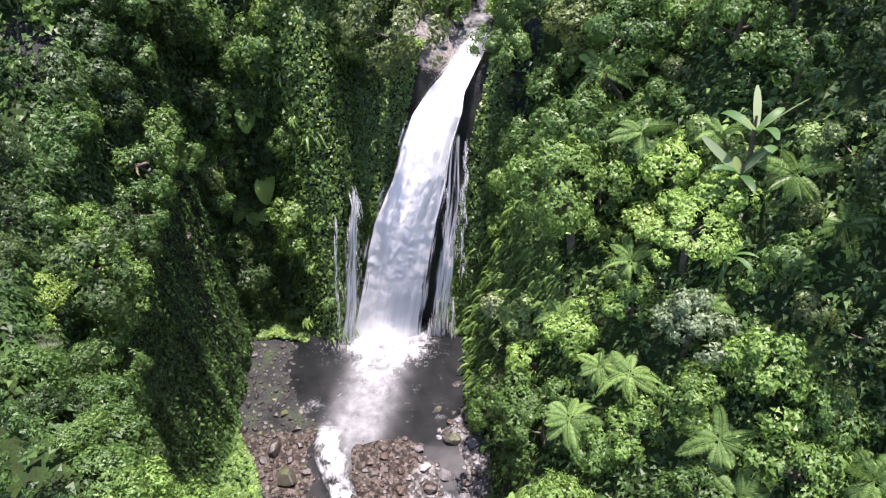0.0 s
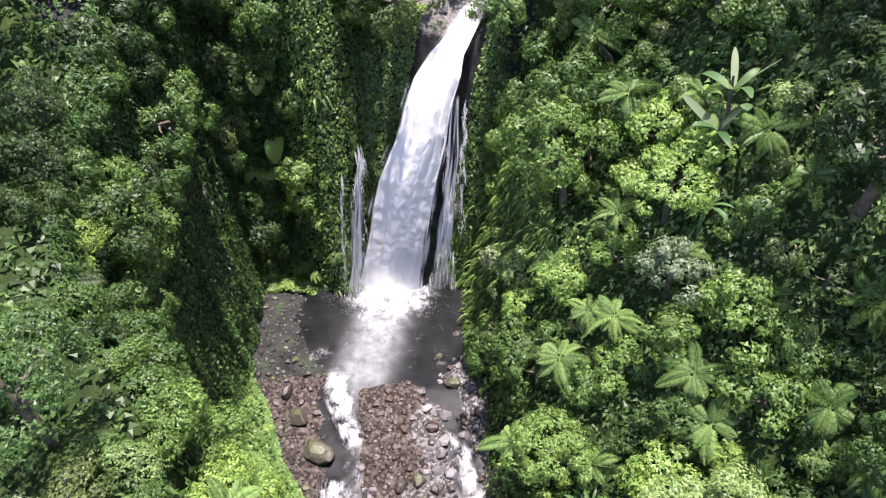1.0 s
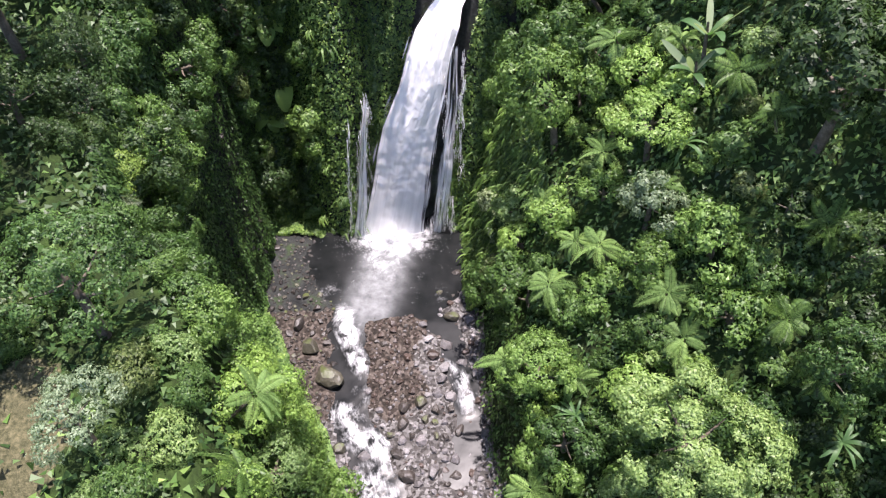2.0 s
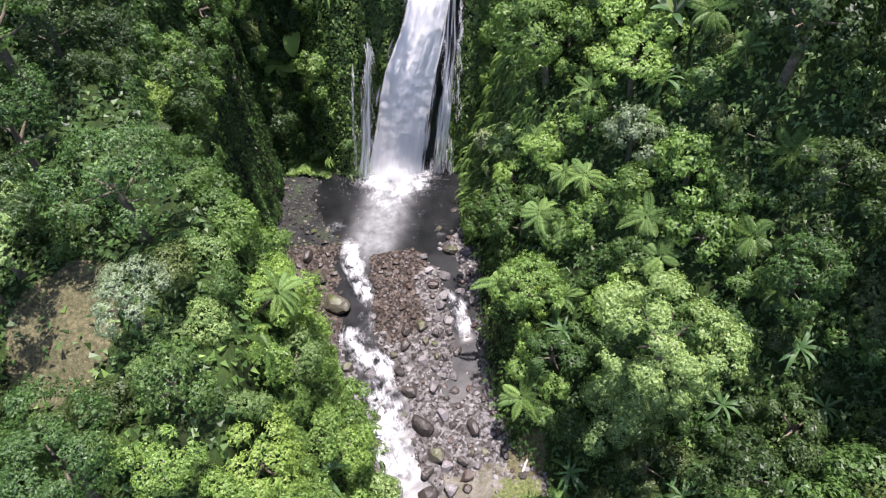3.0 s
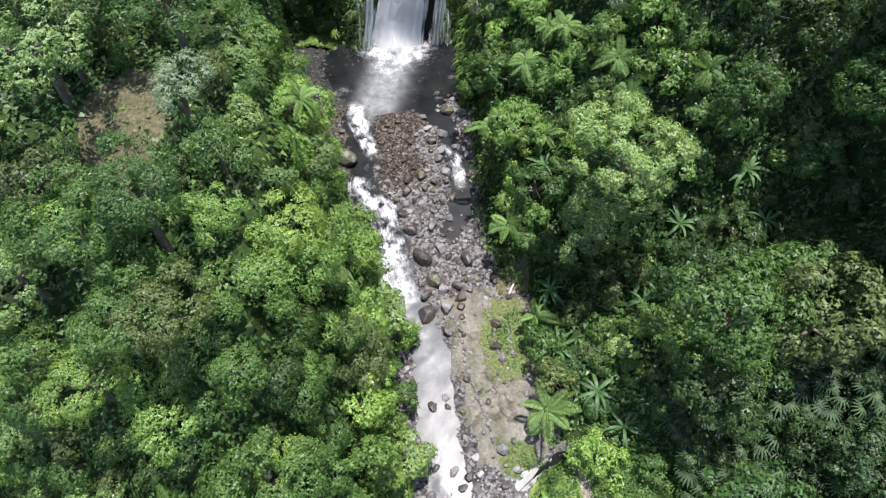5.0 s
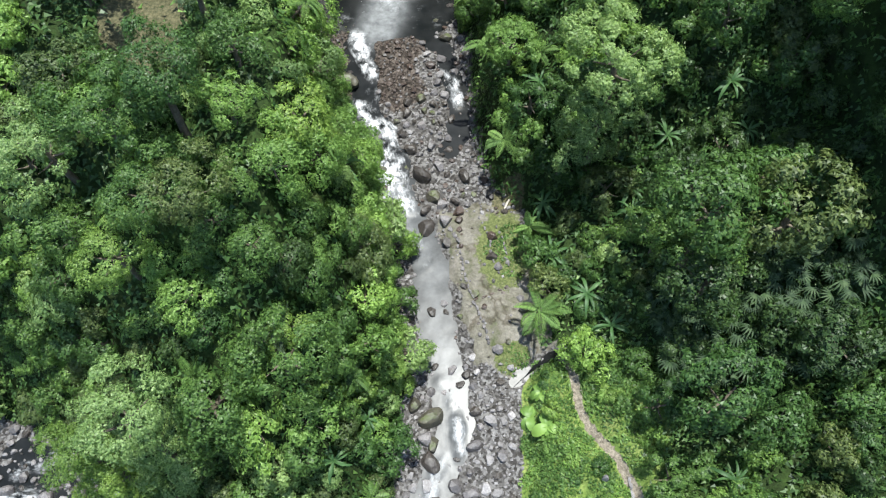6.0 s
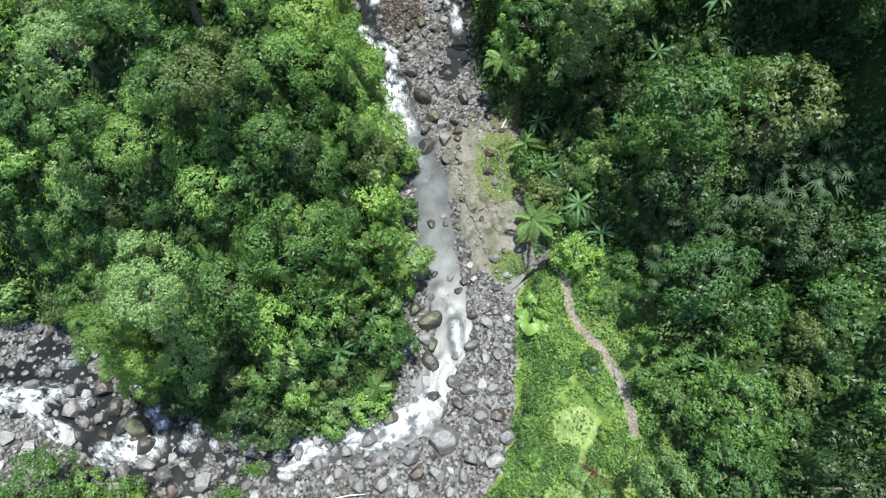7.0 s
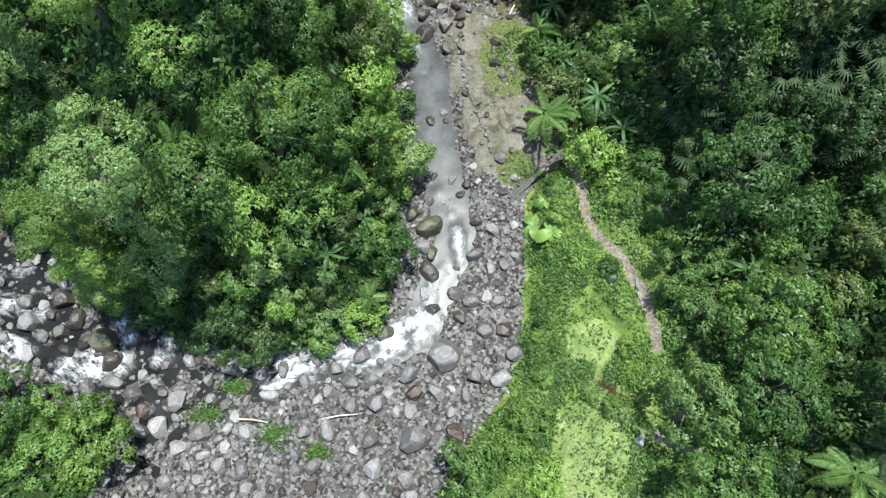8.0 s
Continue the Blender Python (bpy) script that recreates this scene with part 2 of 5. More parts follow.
def fall_material():
    mat, nodes, links, bsdf = material("falling_water")
    uv = nodes.new("ShaderNodeUVMap")
    stretch = nodes.new("ShaderNodeMapping")
    stretch.inputs["Scale"].default_value = (9.0, 1.1, 1.0)
    links.new(uv.outputs[0], stretch.inputs[0])
    n = nodes.new("ShaderNodeTexNoise")
    n.inputs["Scale"].default_value, n.inputs["Detail"].default_value, n.inputs["Roughness"].default_value = 2.2, 7, 0.62
    links.new(stretch.outputs[0], n.inputs["Vector"])
    body = nodes.new("ShaderNodeAttribute")
    body.attribute_name = "body"
    add = nodes.new("ShaderNodeMath")
    add.operation = "ADD"
    links.new(n.outputs["Fac"], add.inputs[0])
    links.new(body.outputs["Fac"], add.inputs[1])
    mask = ramp(nodes, links, add.outputs[0], [(0.70, (0, 0, 0)), (0.88, (1, 1, 1))])
    tone = ramp(nodes, links, n.outputs["Fac"], [(0.3, (0.84, 0.84, 0.82)), (0.5, (0.94, 0.935, 0.92)), (0.62, (0.98, 0.975, 0.96))])
    links.new(tone, bsdf.inputs["Base Color"])
    bsdf.inputs["Roughness"].default_value = 0.6
    spread = nodes.new("ShaderNodeMapping")
    spread.inputs["Scale"].default_value = (5.0, 12.0, 1.0)
    links.new(uv.outputs[0], spread.inputs[0])
    lumps = nodes.new("ShaderNodeTexNoise")
    lumps.inputs["Scale"].default_value, lumps.inputs["Detail"].default_value = 1.2, 2
    links.new(spread.outputs[0], lumps.inputs["Vector"])
    both = nodes.new("ShaderNodeMath")
    both.operation = "MULTIPLY_ADD"
    both.inputs[1].default_value = 0.25
    links.new(n.outputs["Fac"], both.inputs[0])
    links.new(lumps.outputs["Fac"], both.inputs[2])
    bump(nodes, links, bsdf, both.outputs[0], 0.4, 0.3)
    glow = nodes.new("ShaderNodeBsdfTranslucent")
    links.new(tone, glow.inputs["Color"])
    white = nodes.new("ShaderNodeMixShader")
    white.inputs[0].default_value = 0.4
    links.new(bsdf.outputs[0], white.inputs[1])
    links.new(glow.outputs[0], white.inputs[2])
    clear = nodes.new("ShaderNodeBsdfTransparent")
    show = nodes.new("ShaderNodeMixShader")
    links.new(mask, show.inputs[0])
    links.new(clear.outputs[0], show.inputs[1])
    links.new(white.outputs[0], show.inputs[2])
    links.new(show.outputs[0], nodes["Material Output"].inputs["Surface"])
    return mat


FALL = fall_material()
SPRAY, _nodes, _links, _bsdf = material("spray_drops")
_bsdf.inputs["Base Color"].default_value, _bsdf.inputs["Roughness"].default_value = (0.93, 0.94, 0.95, 1), 0.5
_through = _nodes.new("ShaderNodeBsdfTranslucent")
_through.inputs["Color"].default_value = (0.93, 0.94, 0.95, 1)
_mix = _nodes.new("ShaderNodeMixShader")
_links.new(_bsdf.outputs[0], _mix.inputs[1])
_links.new(_through.outputs[0], _mix.inputs[2])
_links.new(_mix.outputs[0], _nodes["Material Output"].inputs["Surface"])

# ---- the lie of the land ----


def line(at, table):
    xs, ys = zip(*sorted(table))
    return np.interp(at, xs, ys)


def level(y):
    """Water level along the stream."""
    y = np.asarray(y, float)
    return np.where(y > -14, -0.11 * np.clip(18 - y, 0, None), -3.52 - 0.06 * (-14 - y))


# edge of the stream bed on the west side, and the foot of the cliff behind the low apron there
LEFT = [(34, -11), (27, -11.6), (21, -11.4), (19.8, -11.3), (16.7, -9.3), (14, -8.2), (11.4, -6.4), (8.5, -5.2), (7, -4.5), (4.3, -3.8), (1, -2.5), (-3, -2.0), (-5, -1.5), (-7.5, -1.9), (-10, -2.0), (-12.5, -2.4), (-40, -2.4)]
CLIFF = [(34, -11), (27, -11.0), (21, -10.7), (15.3, -10.6), (12.4, -10.2), (10.2, -9.2), (8.5, -6.4), (7, -4.9)] + [p for p in LEFT if p[0] < 5]
RIGHT = [(34, 1.5), (24.6, 1.4), (16, 1.8), (12.4, 2.0), (9, 2.3), (6.7, 3.0), (5, 4.7), (1, 5.0), (-2.7, 5.2), (-4.1, 5.4), (-5.9, 4.4), (-10, 4.2), (-12.9, 4.0), (-15.8, 3.2), (-18, 1.4), (-20, 0.2), (-24, -2.0), (-60, -10)]
FRONT = [(-60, -2), (-24, -7.6), (-20, -8.8), (-16, -11.0), (-13, -13.4), (-9, -14.5), (-4, -13.3), (-2, -12.7), (40, -12.7)]


def ease(s):
    s = np.clip(s, 0, 1)
    return s * s * (3 - 2 * s) * 0.5 + s * 0.5


def rough(x, y, scale, seed=0.0):
    """Cheap smooth unevenness, about -1 to 1."""
    a = np.sin(x * scale + 1.3 * np.sin(y * scale * 0.71 + seed)) * np.cos(y * scale * 1.13 + seed * 2.1 + np.sin(x * scale * 0.83))
    b = np.sin(x * scale * 2.3 + seed * 3.7 + y * scale * 1.1) * np.cos(y * scale * 2.7 - x * scale * 0.9)
    return 0.65 * a + 0.35 * b


def near_line(x, y, points):
    """Distance to a polyline."""
    best = np.full(np.shape(x), 1e9)
    for (x0, y0), (x1, y1) in zip(points, points[1:]):
        dx, dy = x1 - x0, y1 - y0
        s = np.clip(((x - x0) * dx + (y - y0) * dy) / (dx * dx + dy * dy), 0, 1)
        best = np.minimum(best, np.hypot(x - x0 - s * dx, y - y0 - s * dy))
    return best


MAIN = [(-4.5, 19.5), (-5.6, 17.5), (-5.0, 15), (-5.0, 12.4), (-4.0, 10.6), (-3.1, 8.4), (-2.7, 6), (-1.5, 3.6), (-0.5, 1), (-0.2, -2.5), (0.4, -5.5), (0.9, -8), (0.0, -10.5), (-1.1, -12.9), (-3.0, -14.0), (-6.4, -14.5), (-9, -15.4), (-12.8, -16.2), (-13.6, -19), (-14, -26)]
SIDE = [(-1.2, 19.0), (0.2, 17), (0.9, 14.4), (1.2, 12.6), (1.3, 10.4), (0.7, 9.3)]
WEST = [(-34, -10), (-21, -10.8), (-18, -10.8), (-16.2, -12.4), (-14.6, -14.6), (-13.2, -16.4)]
WEST_B = [(-21, -12.6), (-17.4, -14.8), (-14, -16.2)]
FOOTPATH = [(6.6, -4.6), (7.05, -5.8), (7.2, -7.5), (7.8, -9.0), (8.8, -10.4), (9.35, -11.8), (9.5, -13.2), (9.7, -14.4)]
LOWPATH = [(8.6, -17.9), (9.4, -18.6), (10.8, -19.2)]
DITCH = [(6.9, -11.4), (7.6, -12.4), (8.2, -13.4), (7.7, -14.4), (7.2, -15.2), (7.1, -15.9)]
RILL = [(7.2, -4.0), (6.4, -4.2), (5.6, -4.4), (4.9, -4.9), (4.2, -5.5)]
BROOK = [(1.8, 36), (1.6, 33), (1.3, 31), (0.9, 29.6)]


def ground_height(x, y):
    x, y = np.asarray(x, float), np.asarray(y, float)
    z0 = level(y)
    bed = z0 + 0.16 + 0.10 * rough(x, y, 1.7) + 0.10 * np.exp(-(((x + 2.6) / 1.8) ** 2 + ((y - 15.5) / 3.5) ** 2)) + 0.1 * rough(x, y, 3.1, 7.0) * (y > 4)
    for points, width, depth in ((MAIN, 0.85, 0.6), (SIDE, 0.7, 0.42), (WEST, 1.7, 0.65), (WEST_B, 0.8, 0.5)):
        bed = bed - depth * np.exp(-(near_line(x, y, points) / width) ** 2)
    # stepped rock shelf on the east side of the run
    shelf = ease((x - 0.6 + 0.24 * (y - 0.8) - 0.25 * rough(x, y, 1.1, 5.0)) / 0.35) * ease((y + 5.0) / 0.8) * ease((5.2 - y) / 1.5)
    bed = bed + shelf * (0.16 + 0.11 * np.round(1.3 + 1.5 * rough(x, y, 0.9, 2.5) + 0.35 * (x - 2)))
    pool = ((x + 3.2) / 5.2) ** 2 + ((y - 23.2) / 5.0) ** 2
    bed = bed - 1.2 * np.clip(1.15 - pool, 0, 1)
    # west ridge between the two streams
    dx = line(y, CLIFF) - x
    dy = y - line(x, FRONT)
    width = line(y, [(40, 1.6), (17, 1.1), (10.5, 1.3), (8, 2.6), (3, 3.2), (-1, 4.4), (-4, 5.0), (-8, 6.4), (-40, 7)])
    cap = line(y, [(40, 24), (24, 21), (15, 17.5), (8, 16.5), (0, 16.5), (-4, 15.2), (-7.4, 11), (-10, 10.5), (-40, 10)])
    west = z0 + cap * ease(np.minimum(dx / width, dy / 6.6)) + 0.18 * np.clip(dx - width, 0, 30) * (y > -60) * np.clip((y - 4) / 8, -0.35, 1)
    west = np.where((dx > 0) & (dy > 0), west, -99)
    # low apron of rubble and creepers between the stream and the cliff
    rise = np.clip(line(y, LEFT) - x, 0, 3)
    apron = z0 + (0.95 * rise - 0.09 * rise ** 2) * ease((y - 5) / 2) * ease((19.5 - y) / 3)
    west = np.maximum(west, np.where(rise > 0, apron, -99))
    # east bank
    ex = x - line(y, RIGHT)
    step = line(y, [(40, 7), (25, 6.5), (20, 5.5), (14, 4.6), (9.5, 3.6), (7, 1.6), (4, 0.7), (0, 1.0), (-4, 0.9), (-6, 0.8), (-12, 0.9), (-18, 0.9), (-60, 1)])
    slope = line(y, [(40, 1.3), (25, 1.3), (20, 1.2), (14, 0.85), (9, 0.62), (6, 0.55), (3, 0.55), (0, 0.5), (-4, 0.45), (-6, 0.36), (-10, 0.45), (-12, 0.47), (-16, 0.38), (-60, 0.3)])
    lean = line(y, [(40, 2.6), (16, 2.6), (13, 1.6), (10, 1.3), (-60, 1.3)])
    east = z0 + 0.1 + step * ease(ex / lean) + slope * np.clip(ex - 0.5, 0, 40) + 0.5 * np.clip(x - 17, 0, 60) + 0.3 * np.clip(x - 11, 0, 5) * ease((y + 7) / 3) * ease((4 - y) / 3)
    east = np.where(ex > 0, east, -99)
    # unseen sheer wooded rise in the east, added to throw shade on that slope
    shade_spur = 4 + 30 * ease((x - 18.6 - 0.6 * np.sin(y * 0.7)) / 2.2) * ease((y + 3) / 3) * ease((14.0 - y) / 4)
    east = np.where(x > 18.2, np.maximum(east, shade_spur), east)
    # head wall behind the pool
    foot = line(x, [(-40, 26.5), (-9, 26.6), (-7.6, 25.2), (-6.4, 24.7), (-5.6, 24.9), (-4.3, 26.3), (0.6, 26.0), (1.4, 25.4), (40, 25)])
    sy = y - foot
    lip = line(x, [(-40, 18), (-6, 16.5), (-1.6, 15.0), (0, 14.0), (2.2, 14.4), (4, 16.5), (40, 19)])
    head = lip * np.clip(sy / 3.7, 0, 1) + 0.95 * np.clip(sy - 3.7, 0, 40)
    head = np.where(sy > 0, head, -99)
    # far bank below the meeting of the waters
    south = z0 + 0.25 * np.clip(-12 - x, 0, 4) * np.clip(-16.6 - y, 0, 4)
    south = np.where((x < -14.4) & (y < -16.6), south, -99)
    z = np.maximum.reduce([bed, west, east, head, south])
    hill = z - z0
    z = z + np.clip(hill / 3, 0, 1) * (0.45 * rough(x, y, 0.55, 1.0) + 0.2 * rough(x, y, 1.6, 2.0))
    terrace = np.clip(near_line(x, y, FOOTPATH) - 0.3, 0, 1) * np.clip(ex / 1.0, 0, 1) * np.clip((-5 - y) / 1.5, 0, 1) * np.clip((10.5 - x) / 2, 0, 1)
    z = z + 0.5 * terrace * ease((y + 15.7 + 0.12 * (x - 6) ** 2) / 0.3) * ease((x - 4.6) / 1.5)
    z = z + terrace * (0.12 * rough(x, y, 1.9, 3.0) + 0.10 * np.sin(1.5 * (y + 0.35 * x)))
    # the brook cuts down to the lip of the fall
    d = near_line(x, y, BROOK)
    brook = 14.0 + 0.16 * np.clip(y - 29.6, 0, 20) + 1.2 * np.clip(d - 0.7, 0, 6)
    z = np.where((y > 29.2) & (y < 36.5), np.minimum(z, np.maximum(brook, 13.6)), z)
    # the trodden path is cut into the bank
    d = near_line(x, y, FOOTPATH)
    return z - 0.12 * np.exp(-(d / 0.5) ** 2) - 0.3 * np.exp(-(near_line(x, y, RILL) / 0.5) ** 2) - 0.35 * np.exp(-(near_line(x, y, DITCH) / 0.3) ** 2)


def in_bed(x, y, margin=0.0):
    """True on the floor of the two streams."""
    x, y = np.asarray(x, float), np.asarray(y, float)
    open_west = np.where((line(y, LEFT) - x > -margin) & (y - line(x, FRONT) > -margin), False, True)
    open_east = x < line(y, RIGHT) - margin
    open_head = y < 25.3 - margin
    open_south = ~((x < -14.4 + margin) & (y < -16.6 + margin))
    return open_west & open_east & open_head & open_south


GRID_X, GRID_Y = np.arange(-29, 28.01, 0.25), np.arange(-29, 49.01, 0.25)
GRID_Z = ground_height(*np.meshgrid(GRID_X, GRID_Y))


def height_at(x, y):
    """The ground's height, read from a fine grid of it."""
    x, y = np.asarray(x, float), np.asarray(y, float)
    u, v = np.clip((x + 29) * 4, 0, len(GRID_X) - 1.001), np.clip((y + 29) * 4, 0, len(GRID_Y) - 1.001)
    i, j = u.astype(int), v.astype(int)
    u, v = u - i, v - j
    return (GRID_Z[j, i] * (1 - u) + GRID_Z[j, i + 1] * u) * (1 - v) + (GRID_Z[j + 1, i] * (1 - u) + GRID_Z[j + 1, i + 1] * u) * v


def slope_normal(x, y, e=0.3):
    gx = (height_at(x + e, y) - height_at(x - e, y)) / (2 * e)
    gy = (height_at(x, y + e) - height_at(x, y - e)) / (2 * e)
    n = np.stack([-gx, -gy, np.ones_like(gx)], -1)
    return n / np.linalg.norm(n, axis=-1, keepdims=True)


# ---- mesh helpers ----


def mesh_of(name, verts, faces, mats, smooth=False):
    me = bpy.data.meshes.new(name)
    me.from_pydata(np.asarray(verts, float).tolist(), [], np.asarray(faces, int).tolist() if isinstance(faces, np.ndarray) else faces)
    for m in mats:
        me.materials.append(m)
    if smooth:
        me.polygons.foreach_set("use_smooth", [True] * len(me.polygons))
    me.update()
    return me


def part(name, me, parent, label=""):
    ob = new(name, me)
    ob.parent = parent
    return tagged(ob, label=label)


def sheet(xs, ys, height):
    gx, gy = np.meshgrid(xs, ys)
    verts = np.stack([gx, gy, height(gx, gy)], -1).reshape(-1, 3)
    n, m = len(xs), len(ys)
    i = (np.arange(m - 1)[:, None] * n + np.arange(n - 1)).ravel()
    return verts, np.stack([i, i + 1, i + n + 1, i + n], -1)


def stretch_out(lo, hi, step, far):
    inner = np.arange(lo, hi + step / 2, step)
    out, d = [], step
    while sum(out) < far:
        d *= 1.35
        out.append(d)
    c = np.cumsum(out)
    return np.concatenate([lo - c[::-1], inner, hi + c])


# ---- ground ----
gv, gf = sheet(stretch_out(-26, 24, 0.25, 320), stretch_out(-26, 40, 0.25, 320), ground_height)
ground = new("ground", mesh_of("ground", gv, gf, [GROUND], True))


def soft_in(lo, value, hi, width=0.5):
    """1 inside lo..hi, falling to 0 over width outside."""
    return np.clip(np.minimum((value - lo) / width, (hi - value) / width) + 0.5, 0, 1)


vx, vy = gv.T[:2]
east_edge = line(vy, RIGHT)
masks = {
    "bed": in_bed(vx, vy, -0.3).astype(float),
    "rill": np.clip(1.2 - near_line(vx, vy, RILL) / 0.5, 0, 1),
    "slab": soft_in(0.7, vx + 0.24 * (vy - 0.8) + 0.2 * np.sin(vy * 2.3), 5.5) * soft_in(-5.0, vy + 0.4 * np.sin(vx * 2.0), 5.0) * (vx < east_edge + 0.9),
    "turf": soft_in(0.1, vx - east_edge, 40, 0.6) * soft_in(-40, vy + 0.5 * np.sin(vx), -4.9, 0.8) * soft_in(-5, vx + 0.6 * np.sin(vy * 0.9), 10.6, 1.2),
    "dry": np.clip(1.5 - np.hypot((vx - 4.1) / 0.9, (vy - 5.5) / 0.9), 0, 1) + np.clip(2.2 - np.hypot(vx + 11.9, (vy - 3.3) * 0.75), 0, 1),
    "track": np.clip(1.25 - np.minimum(near_line(vx, vy, FOOTPATH), near_line(vx, vy, LOWPATH)) / 0.26, 0, 1),
    "ledge": np.clip(1.7 - near_line(vx, vy, [(-1.4, 30.0), (0.4, 30.4), (1.3, 31.6)]), 0, 1) * (vy > 29.3),
    "moss": np.clip(1.6 - 1.1 * np.hypot((vx - 4.0) / 1.0, (vy + 4.4) / 0.85), 0, 1) + np.clip(1.5 - np.hypot((vx - 3.7) / 1.5, (vy - 2.2) / 2.4), 0, 1),
    "lawn": np.clip(2.1 - 1.2 * np.hypot((vx - 6.4) / 1.5, (vy + 18.6) / 2.6), 0, 1) + np.clip(1.6 - 1.2 * np.hypot((vx - 7.0) / 1.2, (vy + 13.9) / 1.0), 0, 1),
    "wet": soft_in(12.6, vy + 0.6 * np.sin(vx * 1.7), 21, 0.8) * soft_in(-14, vx + 0.5 * np.sin(vy * 1.3), -1.3, 1.0) * in_bed(vx, vy, -0.2),
    # west of the pool one black carries both wet rock and the cliff's shade
    "black": soft_in(18.6, vy, 26.5, 1.2) * soft_in(-14, vx, -6.4, 1.2) + soft_in(25.0, vy, 29.6, 0.6) * np.clip(4.0 - near_line(vx, vy, [(-3.6, 25), (-1.0, 28), (0.8, 30)]), 0, 1),
}
for key, values in masks.items():
    ground.data.attributes.new(key, "FLOAT", "POINT").data.foreach_set("value", values.astype(np.float32))
tagged(ground, "steep jungle gorge ground, leaf litter above a gravel stream bed", "ground", kind="structure")

# ---- water ----
wv, wf = sheet(np.arange(-30, 6.01, 0.2), np.arange(-30, 27.01, 0.2), lambda x, y: level(y) + 0.003 * rough(x, y, 5.0) + 0.006 * rough(x, y, 2.1, 3))
FOAM = [
    ((-3.6, 25.2), (-3.2, 24.4), 1.7, 2.17), ((-4.9, 25.6), (-1.8, 24.6), 0.7, 1.89), ((-3.4, 23.4), (-3.8, 21.6), 0.9, 0.3), ((-6.6, 20.4), (-7.4, 19.8), 0.6, 0.35), ((-1.6, 19.9), (0.2, 19.2), 0.5, 0.25),
    ((-5.7, 18.5), (-5.3, 16.8), 0.5, 1.81), ((-5.3, 16.8), (-4.7, 15.2), 0.42, 1.59), ((-4.7, 15.2), (-4.3, 13.4), 0.6, 0.35), ((-5.5, 12.4), (-4.6, 11.4), 0.6, 1.74), ((-4.6, 11.4), (-3.2, 10.6), 0.55, 1.67),
    # the faint stretch from y 4.9 to 2.8 is partly painted sun glare
    ((-1.95, 10.6), (-1.9, 9.5), 0.28, 1.45), ((-3.3, 8.9), (-3.1, 6.6), 0.85, 1.81), ((-3.1, 6.6), (-2.5, 5), 0.75, 1.74), ((-2.4, 4.9), (-1.5, 2.8), 0.75, 0.35), ((-1.5, 2.8), (-1, 1.2), 0.6, 0.15),
    ((0.2, 15.4), (0.6, 14.8), 0.3, 0.6), ((0.9, 14.4), (1.2, 12.8), 0.4, 1.3), ((-0.6, 6.4), (-0.5, 4.6), 0.3, 0.5), ((0.3, 7.6), (0.5, 6.6), 0.25, 0.5),
    ((0, -5.6), (0.7, -6.4), 0.29, 0.33), ((0.5, -6.6), (1, -7.4), 0.22, 0.36), ((0.9, -7.6), (1.1, -9.4), 0.26, 0.954), ((0.2, -9.6), (-0.4, -10.6), 0.29, 0.36), ((-0.3, -10.4), (-0.5, -12.2), 0.32, 0.87),
    ((1.9, -11.3), (2.5, -12.2), 0.23, 0.78), ((1.4, -12.8), (1.9, -14), 0.34, 0.7), ((-0.8, -12.6), (-2.3, -13.3), 0.77, 1.74), ((-2.3, -13.4), (-4.4, -13.9), 0.7, 1.67), ((-2.6, -14), (-3.6, -14.4), 0.42, 1.3),
    ((-5.3, -14.1), (-6.6, -14.5), 0.5, 1.67), ((-6.6, -14.6), (-8, -15.3), 0.59, 1.74), ((-7.6, -14.2), (-7.7, -14.8), 0.28, 1.3), ((-1, -14), (-1.7, -16.4), 0.42, 0.6), ((-1.9, -17.4), (-2, -18.8), 0.26, 0.8),
    ((-17.9, -9.6), (-16.7, -11), 0.32, 1.59), ((-16.7, -11), (-15, -13.2), 0.36, 1.67), ((-15.9, -11.4), (-15.3, -11.5), 0.2, 1.3), ((-16.4, -12.9), (-16, -13.3), 0.35, 1.59), ((-17.5, -14.9), (-15.6, -14.3), 0.7, 2.17),
    ((-25, -11.9), (-21.4, -11.7), 0.55, 1.74), ((-22.6, -12), (-20, -14.1), 0.45, 1.89), ((-21, -11.6), (-19, -12.2), 0.4, 0.8), ((-22, -10.4), (-20.4, -9.6), 0.5, 0.55), ((-13.1, -13.4), (-13.4, -14.4), 0.35, 1.45), ((-13.9, -16.2), (-13.2, -17.2), 0.3, 0.45),
]
foam = np.zeros(len(wv))
for a, b, width, strength in FOAM:
    foam = np.maximum(foam, 0.86 * strength * np.exp(-(near_line(wv[:, 0], wv[:, 1], [a, b]) / width) ** 2))
foam = np.maximum(foam, 0.04 * np.exp(-(near_line(wv[:, 0], wv[:, 1], MAIN[10:15]) / 0.9) ** 2))
# thin foam over the whole pool paints the sparkle of its ripples
foam = np.maximum(foam, 0.09 * np.clip((wv[:, 1] - 18.2) / 1.5, 0, 1) * np.clip(1.25 - ((wv[:, 0] + 3.6) / 6.0) ** 2, 0, 1))
foam *= np.clip(0.8 + 0.55 * rough(wv[:, 0], wv[:, 1], 1.5, 9.0), 0.2, 1.25)
wv[:, 2] += 0.12 * np.clip(foam, 0, 1) * (1 + rough(wv[:, 0], wv[:, 1], 6.0, 5))
water = new("water", mesh_of("water", wv, wf, [WATER], True))
layer = water.data.attributes.new("foam", "FLOAT", "POINT")
layer.data.foreach_set("value", foam)
along, across, near = np.zeros(len(wv)), np.zeros(len(wv)), np.full(len(wv), 1e9)
